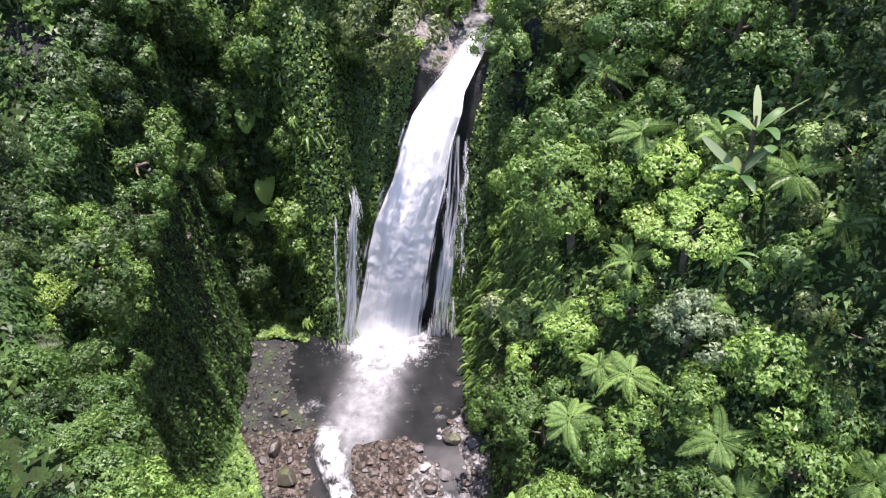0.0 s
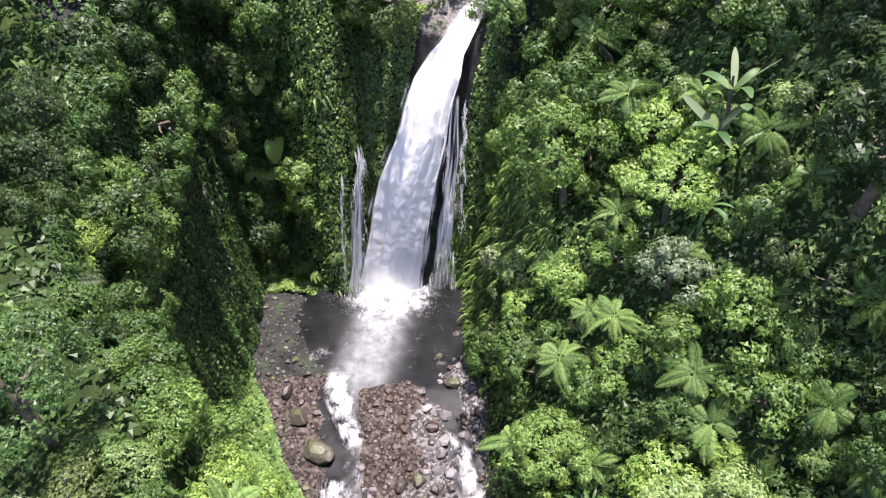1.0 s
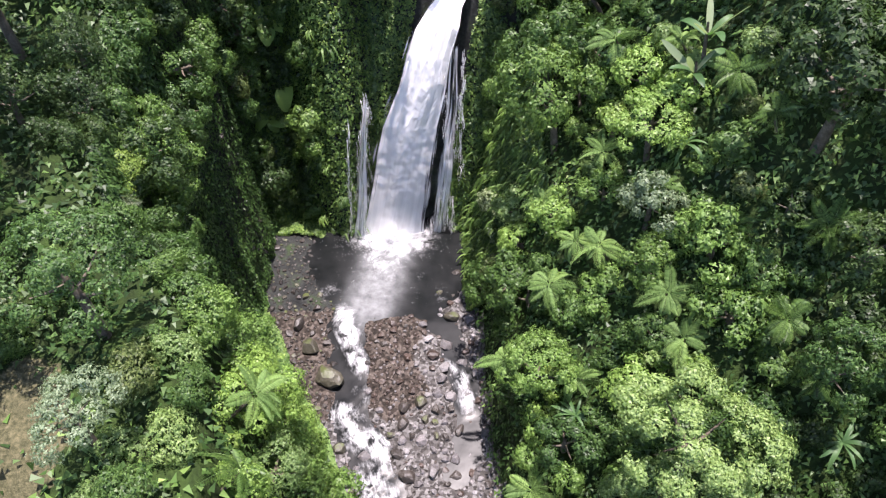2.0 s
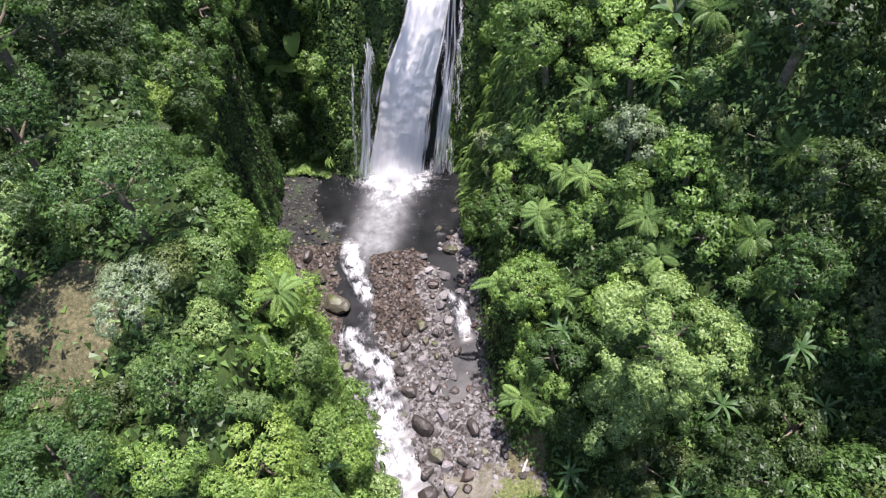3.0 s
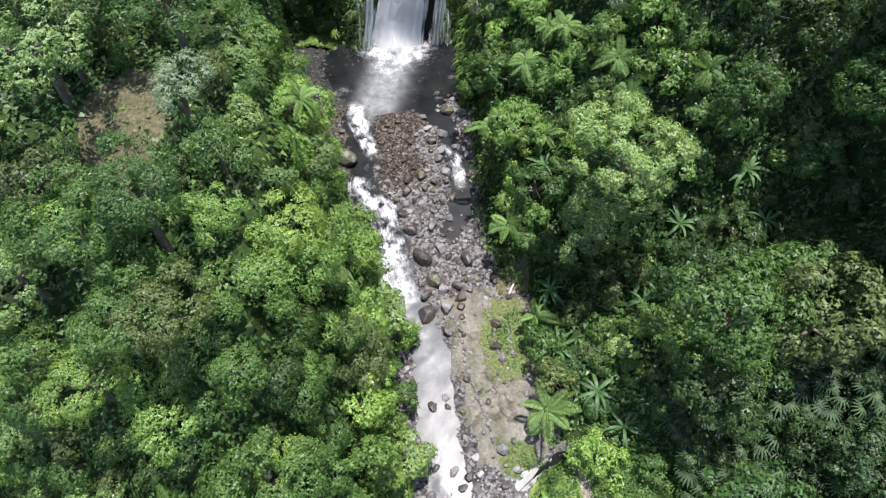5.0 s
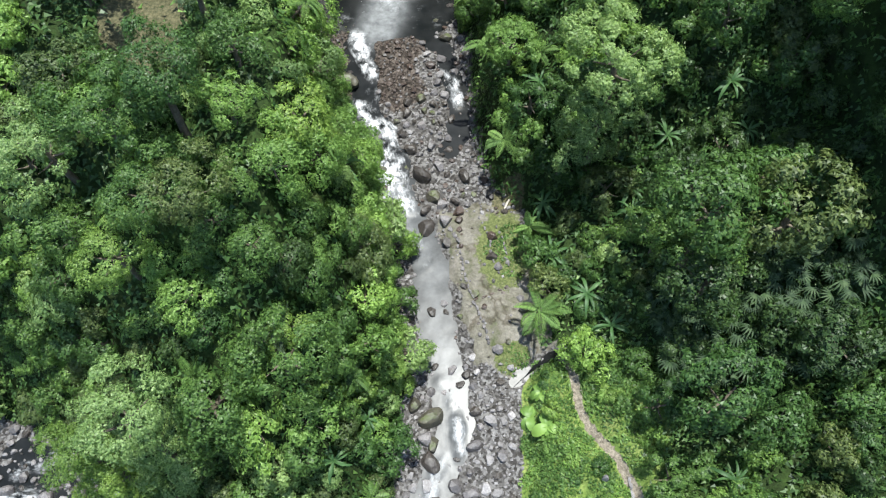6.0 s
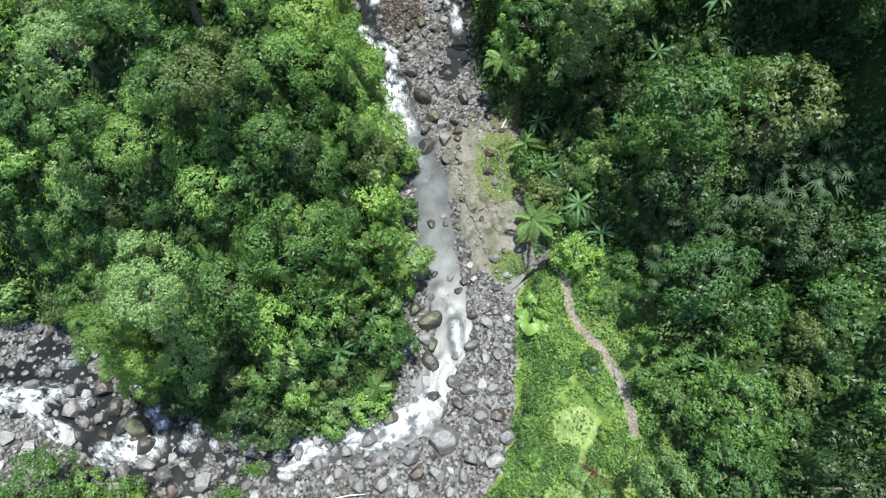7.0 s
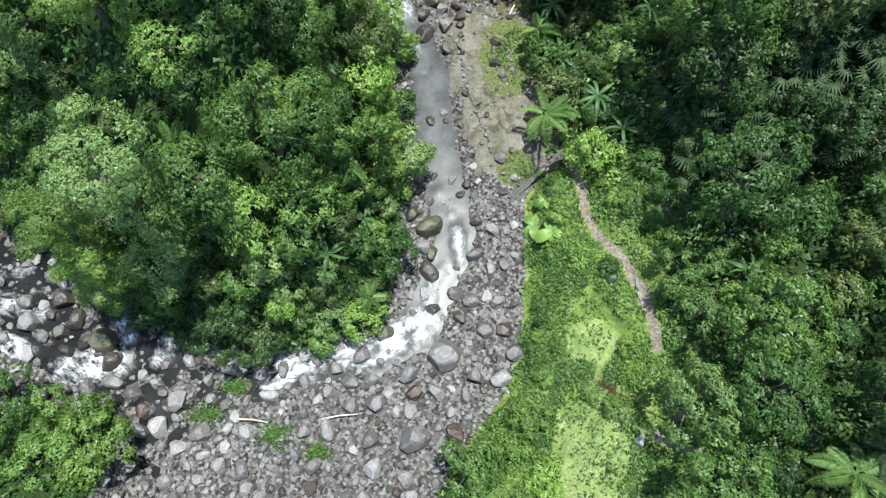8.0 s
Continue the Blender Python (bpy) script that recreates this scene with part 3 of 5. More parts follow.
for points in (MAIN, SIDE, WEST, WEST_B):
    run = 0.0
    for (x0, y0), (x1, y1) in zip(points, points[1:]):
        dx, dy = x1 - x0, y1 - y0
        size = math.hypot(dx, dy)
        s = np.clip(((wv[:, 0] - x0) * dx + (wv[:, 1] - y0) * dy) / size ** 2, 0, 1)
        ox, oy = wv[:, 0] - x0 - s * dx, wv[:, 1] - y0 - s * dy
        d = np.hypot(ox, oy)
        closer = d < near
        near = np.where(closer, d, near)
        along = np.where(closer, run + s * size, along)
        across = np.where(closer, (ox * dy - oy * dx) / size, across)
        run += size
flow = np.stack([across * 2.3, along * 0.8, 0.35 * wv[:, 0]], -1)
still = np.clip((wv[:, 1] - 18.6) / 0.6, 0, 1)[:, None]
flow = flow * (1 - still) + np.stack([wv[:, 0] * 1.9, wv[:, 1] * 1.6, 0 * near], -1) * still
water.data.attributes.new("flow", "FLOAT_VECTOR", "POINT").data.foreach_set("vector", flow.ravel())
# milky plume in the pool; along the run, reflected sky painted as grey
murk_and_sheen = 0.9 * np.exp(-(near_line(wv[:, 0], wv[:, 1], [(-3.4, 24.2), (-3.9, 21.0), (-4.4, 19.0)]) / 1.45) ** 3) + 0.4 * np.exp(-(near_line(wv[:, 0], wv[:, 1], MAIN[6:15]) / 1.2) ** 2)
water.data.attributes.new("murk_and_sheen", "FLOAT", "POINT").data.foreach_set("value", np.clip(murk_and_sheen, 0, 1))
tagged(water, "clear shallow stream water breaking into white foam over stones", "water", kind="structure")

# ---- the waterfall ----


def fall_sheet(name, rows, across, down, push, thin, seed):
    """A falling sheet through rows of (z, y, left x, right x), standing push metres out from the rock."""
    rows = sorted(rows, reverse=True)
    zs = [r[0] for r in rows]
    v = np.linspace(0, 1, down)
    z = zs[0] + (zs[-1] - zs[0]) * v
    y, lx, rx = (np.interp(-z, [-q for q in zs], [r[k] for r in rows]) for k in (1, 2, 3))
    u = np.linspace(0, 1, across)
    U, V = np.meshgrid(u, v)
    X = lx[:, None] + (rx - lx)[:, None] * U
    swell = 0.07 * np.sin(U * 9 + seed + 2 * np.sin(V * 3)) * np.sin(V * 5 + U * 3 + seed) + 0.012 * np.sin(U * 47 + seed * 2 + 2.5 * np.sin(V * 2))
    Y = y[:, None] - push - 0.5 * np.sin(np.pi * U) + swell * np.clip(V * 4, 0.2, 1)
    Z = z[:, None] + 0.12 * np.sin(U * 40 + seed)
    verts = np.stack([X + 0.02 * np.sin(V * 17 + seed), Y, Z + 0 * X], -1).reshape(-1, 3)
    i = (np.arange(down - 1)[:, None] * across + np.arange(across - 1)).ravel()
    me = mesh_of(name, verts, np.stack([i, i + 1, i + across + 1, i + across], -1), [FALL], True)
    edge = np.clip(np.minimum(U, 1 - U) * 3.4 + 0.12 * np.sin(V * 23 + seed) * np.sin(V * 9 + 2 * seed), 0, 1) ** 0.8
    body = (0.85 * edge - thin).ravel()
    me.attributes.new("body", "FLOAT", "POINT").data.foreach_set("value", body)
    uv = me.uv_layers.new(name="UVMap")
    loops = np.zeros(len(me.loops), int)
    me.loops.foreach_get("vertex_index", loops)
    wide = (rx - lx).mean()
    co = np.stack([U.ravel() * wide / 3.0 + seed, V.ravel() * (zs[0] - zs[-1]) / 12.0], -1)[loops]
    uv.data.foreach_set("uv", co.ravel())
    return me


MAIN_FALL = [(15.0, 31.6, 1.2, 2.3), (14.5, 29.7, 0.05, 1.6), (13.7, 28.6, -1.15, 1.05), (12.95, 27.9, -1.85, 0.95), (11.5, 27.3, -2.35, 0.5), (10.1, 26.9, -2.8, 0.3), (7.7, 26.4, -3.85, -0.2), (3.4, 25.8, -4.75, -0.75), (0.6, 25.5, -5.4, -1.05), (-0.3, 25.4, -5.7, -1.05)]
waterfall = tagged(new("waterfall"), "tall white waterfall dropping over a wet black cliff", "waterfall", kind="structure")
part("sheet", fall_sheet("fall_front", MAIN_FALL, 70, 260, 0.55, 0.02, 1.0), waterfall)
part("sheet", fall_sheet("fall_back", [(z, y + 0.1, a + 0.05, b + 0.2) for z, y, a, b in MAIN_FALL], 50, 90, 0.25, 0.3, 4.0), waterfall)
part("side_stream", fall_sheet("west_thread", [(9.9, 25.6, -4.3, -4.1), (8, 25.5, -4.75, -4.2), (5, 25.35, -5.2, -4.3), (2.5, 25.2, -5.6, -4.45), (-0.2, 25.1, -6.1, -4.6)], 20, 60, 0.25, 0.5, 2.0), waterfall)
brook_rows = np.array([(0.75, 29.5), (1.2, 31.0), (1.6, 33.0), (1.8, 36.0)])
bv = np.array([(x + o, y, float(height_at(x, y)) + 0.18) for x, y in brook_rows for o in (-0.75, -0.25, 0.25, 0.75)])
bf = [(r * 4 + c, r * 4 + c + 1, r * 4 + c + 5, r * 4 + c + 4) for r in range(3) for c in range(3)]
brook_mesh = mesh_of("brook", bv, bf, [WATER], True)
brook_mesh.attributes.new("foam", "FLOAT", "POINT").data.foreach_set("value", [0.75, 0.9, 0.9, 0.75] * 2 + [0.4] * 8)
part("brook", brook_mesh, waterfall)
part("veil", fall_sheet("east_veil", [(12.4, 27.0, 0.2, 0.8), (9, 26.6, -0.2, 0.95), (5, 26.0, -0.8, 0.85), (0, 25.6, -1.3, 0.5)], 30, 70, 0.3, 0.57, 3.0), waterfall)
rill_rows = [(x, y) for x, y in RILL]
rv = np.array([(x + 0.25 * o, y + 0.4 * o, float(height_at(x, y)) + 0.07 + 0.01 * abs(o)) for x, y in rill_rows for o in (-1, 0, 1)])
rf = [(r * 3 + c, r * 3 + c + 1, r * 3 + c + 4, r * 3 + c + 3) for r in range(len(rill_rows) - 1) for c in range(2)]
rill = new("rill", mesh_of("rill", rv, rf, [WATER], True))
tagged(rill, "small dark rill seeping across the grassy bank", "water", kind="structure")

# ---- plants ----
rng = np.random.default_rng(7)


def unit(v):
    return v / (np.linalg.norm(v, axis=-1, keepdims=True) + 1e-9)


def leaf_tris(pos, normal, length, width, heading_to=None):
    """A small pointed leaf at each place."""
    n = len(pos)
    normal = unit(normal)
    along = rng.normal(size=(n, 3)) if heading_to is None else heading_to
    along = unit(along - normal * (along * normal).sum(-1, keepdims=True))
    side = np.cross(normal, along)
    length, width = np.broadcast_to(length, n)[:, None], np.broadcast_to(width, n)[:, None]
    a = pos - along * length * 0.4
    tip = pos + along * length * 0.6 - normal * length * 0.1
    verts = np.stack([a - side * width * 0.5, a + side * width * 0.5, tip], 1).reshape(-1, 3)
    return verts, np.arange(3 * n).reshape(n, 3)


def tube(path, radii, sides=7):
    path = np.asarray(path, float)
    verts, faces = [], []
    for k, (p, r) in enumerate(zip(path, radii)):
        d = unit(path[min(k + 1, len(path) - 1)] - path[max(k - 1, 0)])
        a = unit(np.cross(d, (0.3, 0.9, 0.2)))
        b = np.cross(d, a)
        for s in range(sides):
            t = 2 * math.pi * s / sides
            verts.append(p + r * (a * math.cos(t) + b * math.sin(t)))
        if k:
            o = (k - 1) * sides
            faces += [(o + s, o + (s + 1) % sides, o + sides + (s + 1) % sides, o + sides + s) for s in range(sides)]
    return np.array(verts), faces


def joined(pieces):
    verts, faces, o = [], [], 0
    for v, f in pieces:
        verts.append(np.asarray(v))
        faces += [tuple(int(i) + o for i in q) for q in f]
        o += len(v)
    return np.concatenate(verts), faces


def trunk_mesh(name, height, r, limbs, spread):
    pieces = [tube([(0, 0, -0.8 - 0.6 * height), (0.06 * height, 0.02, height * 0.4), (0.02, -0.04 * height, height)], [r * 1.4, r, r * 0.5])]
    for k in range(limbs):
        a = 2 * math.pi * k / limbs + 0.4
        z = height * (0.5 + 0.35 * k / max(limbs, 1))
        tip = (spread * math.cos(a), spread * math.sin(a), z + spread * 0.55)
        pieces.append(tube([(0.02, 0, z), (tip[0] * 0.5, tip[1] * 0.5, z + spread * 0.2), tip], [r * 0.5, r * 0.35, r * 0.12], 5))
    v, f = joined(pieces)
    return mesh_of(name, v, f, [BARK], True)


def crown_geometry(r, flat, lobes, count, leaf, lift):
    """Small leaves over a heap of overlapping round lobes, with dark gaps between the lobes."""
    k = np.arange(lobes) + 0.5
    z = 1 - 1.15 * k / lobes
    a = k * 2.39996 + rng.normal(size=lobes) * 0.5
    ring = np.sqrt(np.clip(1 - z * z, 0, 1))
    d = unit(np.stack([ring * np.cos(a), ring * np.sin(a), z], -1) + rng.normal(size=(lobes, 3)) * 0.22)
    rc = r * rng.uniform(0.6, 1.3, lobes) * 1.08 / math.sqrt(lobes)
    centre = d * (r * rng.uniform(0.72, 1.2, lobes) - rc)[:, None]
    sprigs = count // 5
    which = rng.choice(lobes, sprigs * 3, p=rc ** 2 / (rc ** 2).sum())
    out = unit(rng.normal(size=(len(which), 3)))
    pos = centre[which] + out * (rc[which] * rng.normal(0.95, 0.17, len(which)))[:, None]
    gap = np.linalg.norm(pos[:, None, :] - centre[None], axis=-1) / rc[None]
    gap[np.arange(len(which)), which] = 9
    keep = (gap.min(1) > 0.75) & ((out * d[which]).sum(-1) > -0.3) & (pos[:, 2] > -0.35 * r)
    pick = np.repeat(np.flatnonzero(keep)[:sprigs], 5)
    away, out = unit(pos[pick]), out[pick]
    spray = rng.normal(size=(len(pick), 3))
    at = pos[pick] * (1, 1, flat) + spray * leaf * (0.55, 0.55, 0.3)
    normal = out * 0.7 + away * 0.4 + (0, 0, 0.35) + spray * 0.3 + rng.normal(size=(len(pick), 3)) * 0.25
    size = leaf * rng.uniform(0.7, 1.35, len(pick))
    return leaf_tris(at + (0, 0, lift), normal, size, size * rng.uniform(0.45, 0.85, len(pick)), spray + out * 0.6 - (0, 0, 0.3))


SIZES = {"small": (0.95, 0.95, 9, 1600, 0.12, 0.6), "medium": (1.5, 0.95, 14, 3150, 0.132, 1.2), "large": (2.1, 0.92, 24, 5700, 0.135, 2.2), "dome": (2.7, 0.9, 46, 17000, 0.105, 2.6)}
SQUAT = (0.85, 1.0, 1.15, 0.95, 1.1)
crowns, trunks = {}, {}
for size, (r, flat, clumps, per, leaf, lift) in SIZES.items():
    trunks[size] = trunk_mesh("trunk_" + size, lift + 0.1, 0.05 + 0.045 * r, 4, r * 0.55)
    for shape in range(1 if size == "dome" else 5):
        k = (1.0 if size == "dome" else 0.88, 1.0, 1.12, 0.6, 0.64)[shape]
        v, f = crown_geometry(r, flat * SQUAT[shape], clumps, int(per / k ** 1.35), leaf * k, lift)
        for tint in ("deep", "dark", "mid", "bright", "yellow", "pale", "sage", "olive"):
            crowns[size, shape, tint] = mesh_of(f"crown_{size}_{tint}", v, f, [LEAF[tint]])

RED_CROWN = crowns["small", 0, "dark"].copy()
RED_CROWN.materials[0] = LEAF["red"]
LABEL = {
    "deep": "dark bush with the slope's shade put into its leaf colour",
    "dark": "dense dark green broadleaf shrub on the gorge slope",
    "mid": "mid-green leafy bush on the gorge slope",
    "bright": "bright fresh green bush in full sun",
    "yellow": "yellow-green bush with sunlit young leaves",
    "pale": "pale green bush with dense small leaves",
    "sage": "pale grey-green shrub with whitish leaf tips",
    "olive": "olive-brown bush with dry twiggy leaves",
}


def bush(m, size, shape, tint, label="", name="bush", group="bushes on the slopes"):
    root = tagged(new(name), label or LABEL[tint], "tree" if name == "tree" else "bush", group)
    part("trunk", trunks[size], root)
    part("crown", crowns[size, shape, tint], root)
    root.matrix_basis = m
    return root


# a feathered frond: midrib along +x, arching, leaflets both sides
def frond_mesh(name, length, leaflets, reach, droop, mat, width=0.05, sag=0.1):
    s = np.linspace(0.12, 0.98, leaflets)
    x = length * s * (1 - 0.12 * s)
    z = length * (0.45 * s - droop * s ** 2.2)
    span = reach * np.sin(np.pi * np.clip(s * 0.92 + 0.1, 0, 1)) ** 0.7
    pieces = []
    ss = np.linspace(0, 1, 7)
    pieces.append(tube(np.stack([length * ss * (1 - 0.12 * ss), 0 * ss, length * (0.45 * ss - droop * ss ** 2.2)], -1), 0.025 * (1.1 - ss), 4))
    for side in (-1, 1):
        base = np.stack([x, 0 * x, z], -1)
        tip = base + np.stack([0.35 * span, side * span, -sag * span - 0.15 * span], -1)
        w = np.stack([np.full_like(x, width), 0 * x, 0.02 + 0 * x], -1) * 0.5
        middle = base * 0.55 + tip * 0.45 + (0, 0, 0.03)
        v = np.stack([base, middle + w, tip, middle - w], 1).reshape(-1, 3)
        pieces.append((v, np.arange(len(v)).reshape(-1, 4)))
    v, f = joined(pieces)
    return mesh_of(name, v, f, [mat])


FERN_FROND = [frond_mesh("fern_frond", 1.7, 34, 0.33, 0.72, LEAF["fern"], 0.05), frond_mesh("fern_frond", 1.9, 36, 0.36, 0.85, LEAF["fern"], 0.05), frond_mesh("fern_frond", 1.4, 30, 0.30, 0.5, LEAF["fern"], 0.05)]
DARK_FROND = [frond_mesh("fern_frond", 1.7, 34, 0.33, 0.7, LEAF["mid"], 0.05), frond_mesh("fern_frond", 1.9, 36, 0.36, 0.9, LEAF["mid"], 0.05)]
PALM_FROND = [frond_mesh("palm_frond", 2.7, 44, 0.52, 0.66, LEAF["palm"], 0.06, 0.5), frond_mesh("palm_frond", 3.0, 48, 0.56, 0.8, LEAF["palm"], 0.06, 0.6)]
FERN_TRUNK = trunk_mesh("fern_trunk", 2.0, 0.09, 0, 0)


def rosette(name, label, category, group, m, blades, count, tilt, trunk=None, blade_name="frond", top=2.0):
    root = tagged(new(name), label, category, group)
    if trunk:
        part("trunk", trunk, root)
    for k in range(count):
        b = part(blade_name, blades[k % len(blades)], root)
        a = 360 * k / count + rng.uniform(-26, 26)
        b.matrix_basis = pose(0, 0, top if trunk else 0.05) @ pose(0, 0, 0, rng.uniform(-18, 18), rng.uniform(-tilt, tilt), a) @ Matrix.Scale(rng.uniform(0.65, 1.1), 4)
    root.matrix_basis = m
    return root


def blade_mesh(name, length, width, droop, mat, rise=0.6, ribs=6):
    """A long paddle or strap leaf, folded along its midrib."""
    s = np.linspace(0, 1, ribs + 1)
    x, z = length * s * (1 - 0.15 * s), length * (rise * s - droop * s ** 2)
    w = width * 0.5 * np.sin(np.pi * np.clip(s * 0.9 + 0.07, 0, 1)) ** 0.6
    v = np.concatenate([np.stack([x, -w, z + 0.25 * w], -1), np.stack([x, 0 * x, z], -1), np.stack([x, w, z + 0.25 * w], -1)])
    n = ribs + 1
    f = [(k, k + 1, n + k + 1, n + k) for k in range(ribs)] + [(n + k, n + k + 1, 2 * n + k + 1, 2 * n + k) for k in range(ribs)]
    return mesh_of(name, v, f, [mat], True)


STRAP = [blade_mesh("strap_leaf", 1.2, 0.15, 0.6, LEAF["strap"]), blade_mesh("strap_leaf", 1.3, 0.18, 0.8, LEAF["strap"])]
PADDLE = [blade_mesh("paddle_leaf", 1.5, 0.34, 0.25, LEAF["sage"], 1.2), blade_mesh("paddle_leaf", 1.7, 0.36, 0.6, LEAF["strap"], 0.9)]
BROAD = [blade_mesh("broad_leaf", 1.3, 0.75, 0.7, LEAF["bright"], 0.5), blade_mesh("broad_leaf", 1.1, 0.65, 0.9, LEAF["bright"], 0.5)]
TONGUE = [blade_mesh("tongue_leaf", 0.75, 0.10, 1.0, LEAF["mid"], 0.35, 4), blade_mesh("tongue_leaf", 0.6, 0.10, 1.1, LEAF["bright"], 0.3, 4)]


def stand(x, y, up=0.0, size=1.0, turn=None, lean=0.0):
    """A pose on the ground, leaning out from the slope by a share of it."""
    n = slope_normal(np.array([x]), np.array([y]))[0]
    z = float(height_at(np.array([x]), np.array([y]))[0])
    axis = unit(np.array([0, 0, 1.0]) * (1 - lean) + n * lean)
    q = Vector((0, 0, 1)).rotation_difference(Vector(axis))
    turn = rng.uniform(0, 360) if turn is None else turn
    return Matrix.Translation((x, y, z + up)) @ q.to_matrix().to_4x4() @ pose(0, 0, 0, 0, 0, turn) @ Matrix.Scale(size, 4)


def covered(x, y):
    """Where woody growth stands: not in the streams, on the rock slab, the turf or the path."""
    keep = ~in_bed(x, y, -0.35)
    keep &= ~((x < 9.6) & (x > 2) & (y < -5.2) & (y > -24))
    keep &= near_line(x, y, FOOTPATH) > np.where(y < -9, 1.1, 0.9)
    keep &= (near_line(x, y, LOWPATH) > 0.8) & ~((x > 9.9) & (x < 11.8) & (y < -14.2) & (y > -17.2))
    keep &= ~((x < 5.5) & (x > 0) & (y < 4.6) & (y > -5.2))
    keep &= ~((y > 24.6) & (y < 36) & (near_line(x, y, [(-3.4, 25), (-1.6, 27), (-0.2, 28.5), (1, 30), (1.6, 35)]) < np.where(y > 29.6, 1.0, 2.0)))
    keep &= ~((y > 5) & (y < 20.5) & (x < -3) & (line(y, CLIFF) - x < np.where(y > 9.5, 1.0, 0.3)))
    keep &= ~((y > 24.6) & (y < 29.2) & (x > -7.2) & (x < -1))
    keep &= ~((x > 0) & (y > 5) & (y < 18) & (x < line(y, RIGHT) + 1.4))
    keep &= near_line(x, y, RILL) > 0.9
    keep &= ~((x > -7.5) & (x < 2.3) & (y > 22) & (y < 29.2))
    keep &= np.hypot(x + 11.9, (y - 3.3) * 0.75) > 2.0
    keep &= ~((x > 1.2) & (x < 4.7) & (y > 19.6) & (y < 27.0))
    keep &= near_line(x, y, [(-1.2, 30.2), (0.2, 30.6), (1.4, 31.4), (1.7, 33)]) > 1.2
    return keep


# named plants that stand out: crown top at x, y, z
HEROES = [
    ("dome", 0, "pale", 8.3, 5.6, 12.8, 1.0, "large round-crowned tree with pale yellow-green leaves"),
    ("large", 3, "pale", -11.2, -11.3, 11.8, 0.95, "pale grey-green tree at the tip of the ridge"),
    ("medium", 3, "yellow", -14.1, -11.6, 8.0, 0.8, "bright yellow-green bush below a pale tree"),
    ("medium", 2, "sage", 3.2, 22.0, 6.5, 0.95, "whitish leafy shrub beside the cliff"),
    ("medium", 1, "sage", 3.7, 20.4, 5.6, 0.9, "whitish leafy shrub beside the cliff"),
    ("small", 1, "yellow", -11.9, 19.0, 18.6, 0.9, "yellow-green bush with sunlit young leaves"),
    ("medium", 1, "sage", 8.6, 15.4, 13.3, 0.9, "pale grey-green shrub with whitish leaf tips"),
    ("small", 1, "yellow", 7.5, 19.6, 13.8, 1.1, "yellow-green bush with sunlit young leaves"),
    ("large", 0, "bright", 4.0, 11.0, 7.6, 0.8, "bright fresh green bush in full sun"),
    ("large", 0, "dark", -19.4, -17.0, 0.9, 0.95, "dark blue-green tree on the low bank"),
    ("medium", 0, "yellow", -14.6, -18.6, 0.2, 1.15, "yellow-green bush beside the west stream"),
    ("medium", 0, "bright", -16.6, -19.2, 0.4, 1.0, "bright bush beside the west stream"),
    ("medium", 0, "yellow", 4.1, -17.6, -0.9, 0.8, "low yellow-green bush on the grassy terrace"),
    ("medium", 1, "bright", 3.2, -18.6, -1.4, 0.8, "low bright bush on the grassy terrace"),
    ("medium", 0, "bright", 4.3, -20.2, -0.9, 0.8, "low bright bush on the grassy terrace"),
    ("large", 3, "olive", -8.8, -4.6, 15.8, 0.8, "olive-green tree on top of the ridge"),
    ("large", 3, "dark", -9.4, -1.8, 18.6, 0.85, "dark green tree on top of the ridge"),
    ("large", 1, "mid", 12.0, -1.7, 11.6, 1.25, "dull green bamboo-like tree on the east slope"),
    ("large", 2, "olive", 15.8, -1.6, 11.2, 1.25, "dull olive tree on the east slope"),
    ("dome", 0, "yellow", -6.2, 5.2, 6.8, 0.66, "yellow-green round-crowned tree on the west bank"),
    ("dome", 0, "bright", -8.9, 4.6, 12.6, 0.72, "bright round-crowned tree on the west bank"),
    ("dome", 0, "mid", -11.4, -2.4, 17.6, 0.8, "broad flat-crowned green tree on top of the ridge"),
    ("medium", 3, "sage", -9.1, 3.0, 18.0, 0.8, "round grey-green shrub on a stalk beside a bare patch"),
    ("large", 3, "deep", -13.6, 5.2, 19.4, 1.0, "dark green tree shading a bare patch"),
    ("dome", 0, "yellow", -7.0, 3.6, 14.2, 0.55, "yellow-green feathery tree on the sunny bank"),
    ("medium", 3, "bright", -11.2, 14.9, 17.4, 0.8, "bright leafy bush leaning out from the cliff top"),
    ("medium", 3, "yellow", -11.3, 12.9, 16.9, 0.75, "yellow-green bush leaning out from the cliff top"),
]


def top_of(size, shape):
    r, flat, _, _, _, lift = SIZES[size]
    return lift + r * flat * SQUAT[shape]


taken = []
for size, shape, tint, x, y, z, k, label in HEROES:
    base = z - top_of(size, shape) * k
    foot = float(height_at(np.array([x]), np.array([y]))[0])
    root = bush(pose(x, y, base, 0, 0, rng.uniform(0, 360)) @ Matrix.Scale(k, 4), size, shape, tint, label, "tree", "standing trees")
    if base - foot > 0.7:
        v, f = tube([(0, 0, (foot - base) / k - 0.4), (0.1, 0.05, (foot - base) * 0.5 / k), (0, 0, 0.3)], [0.2, 0.15, 0.12])
        part("lower_trunk", mesh_of("lower_trunk", v, f, [BARK], True), root)
        tier = -1.5
        while tier * k > foot - base + 0.8:
            low = part("crown", crowns["medium", 3, tint], root)
            low.matrix_basis = pose(rng.uniform(-0.7, 0.7), rng.uniform(-0.9, 0.2), tier, 0, 0, rng.uniform(0, 360)) @ Matrix.Scale(rng.uniform(0.9, 1.3), 4)
            tier -= 1.7
    taken.append((x, y, z - 1.0, SIZES[size][0] * k * 1.1))


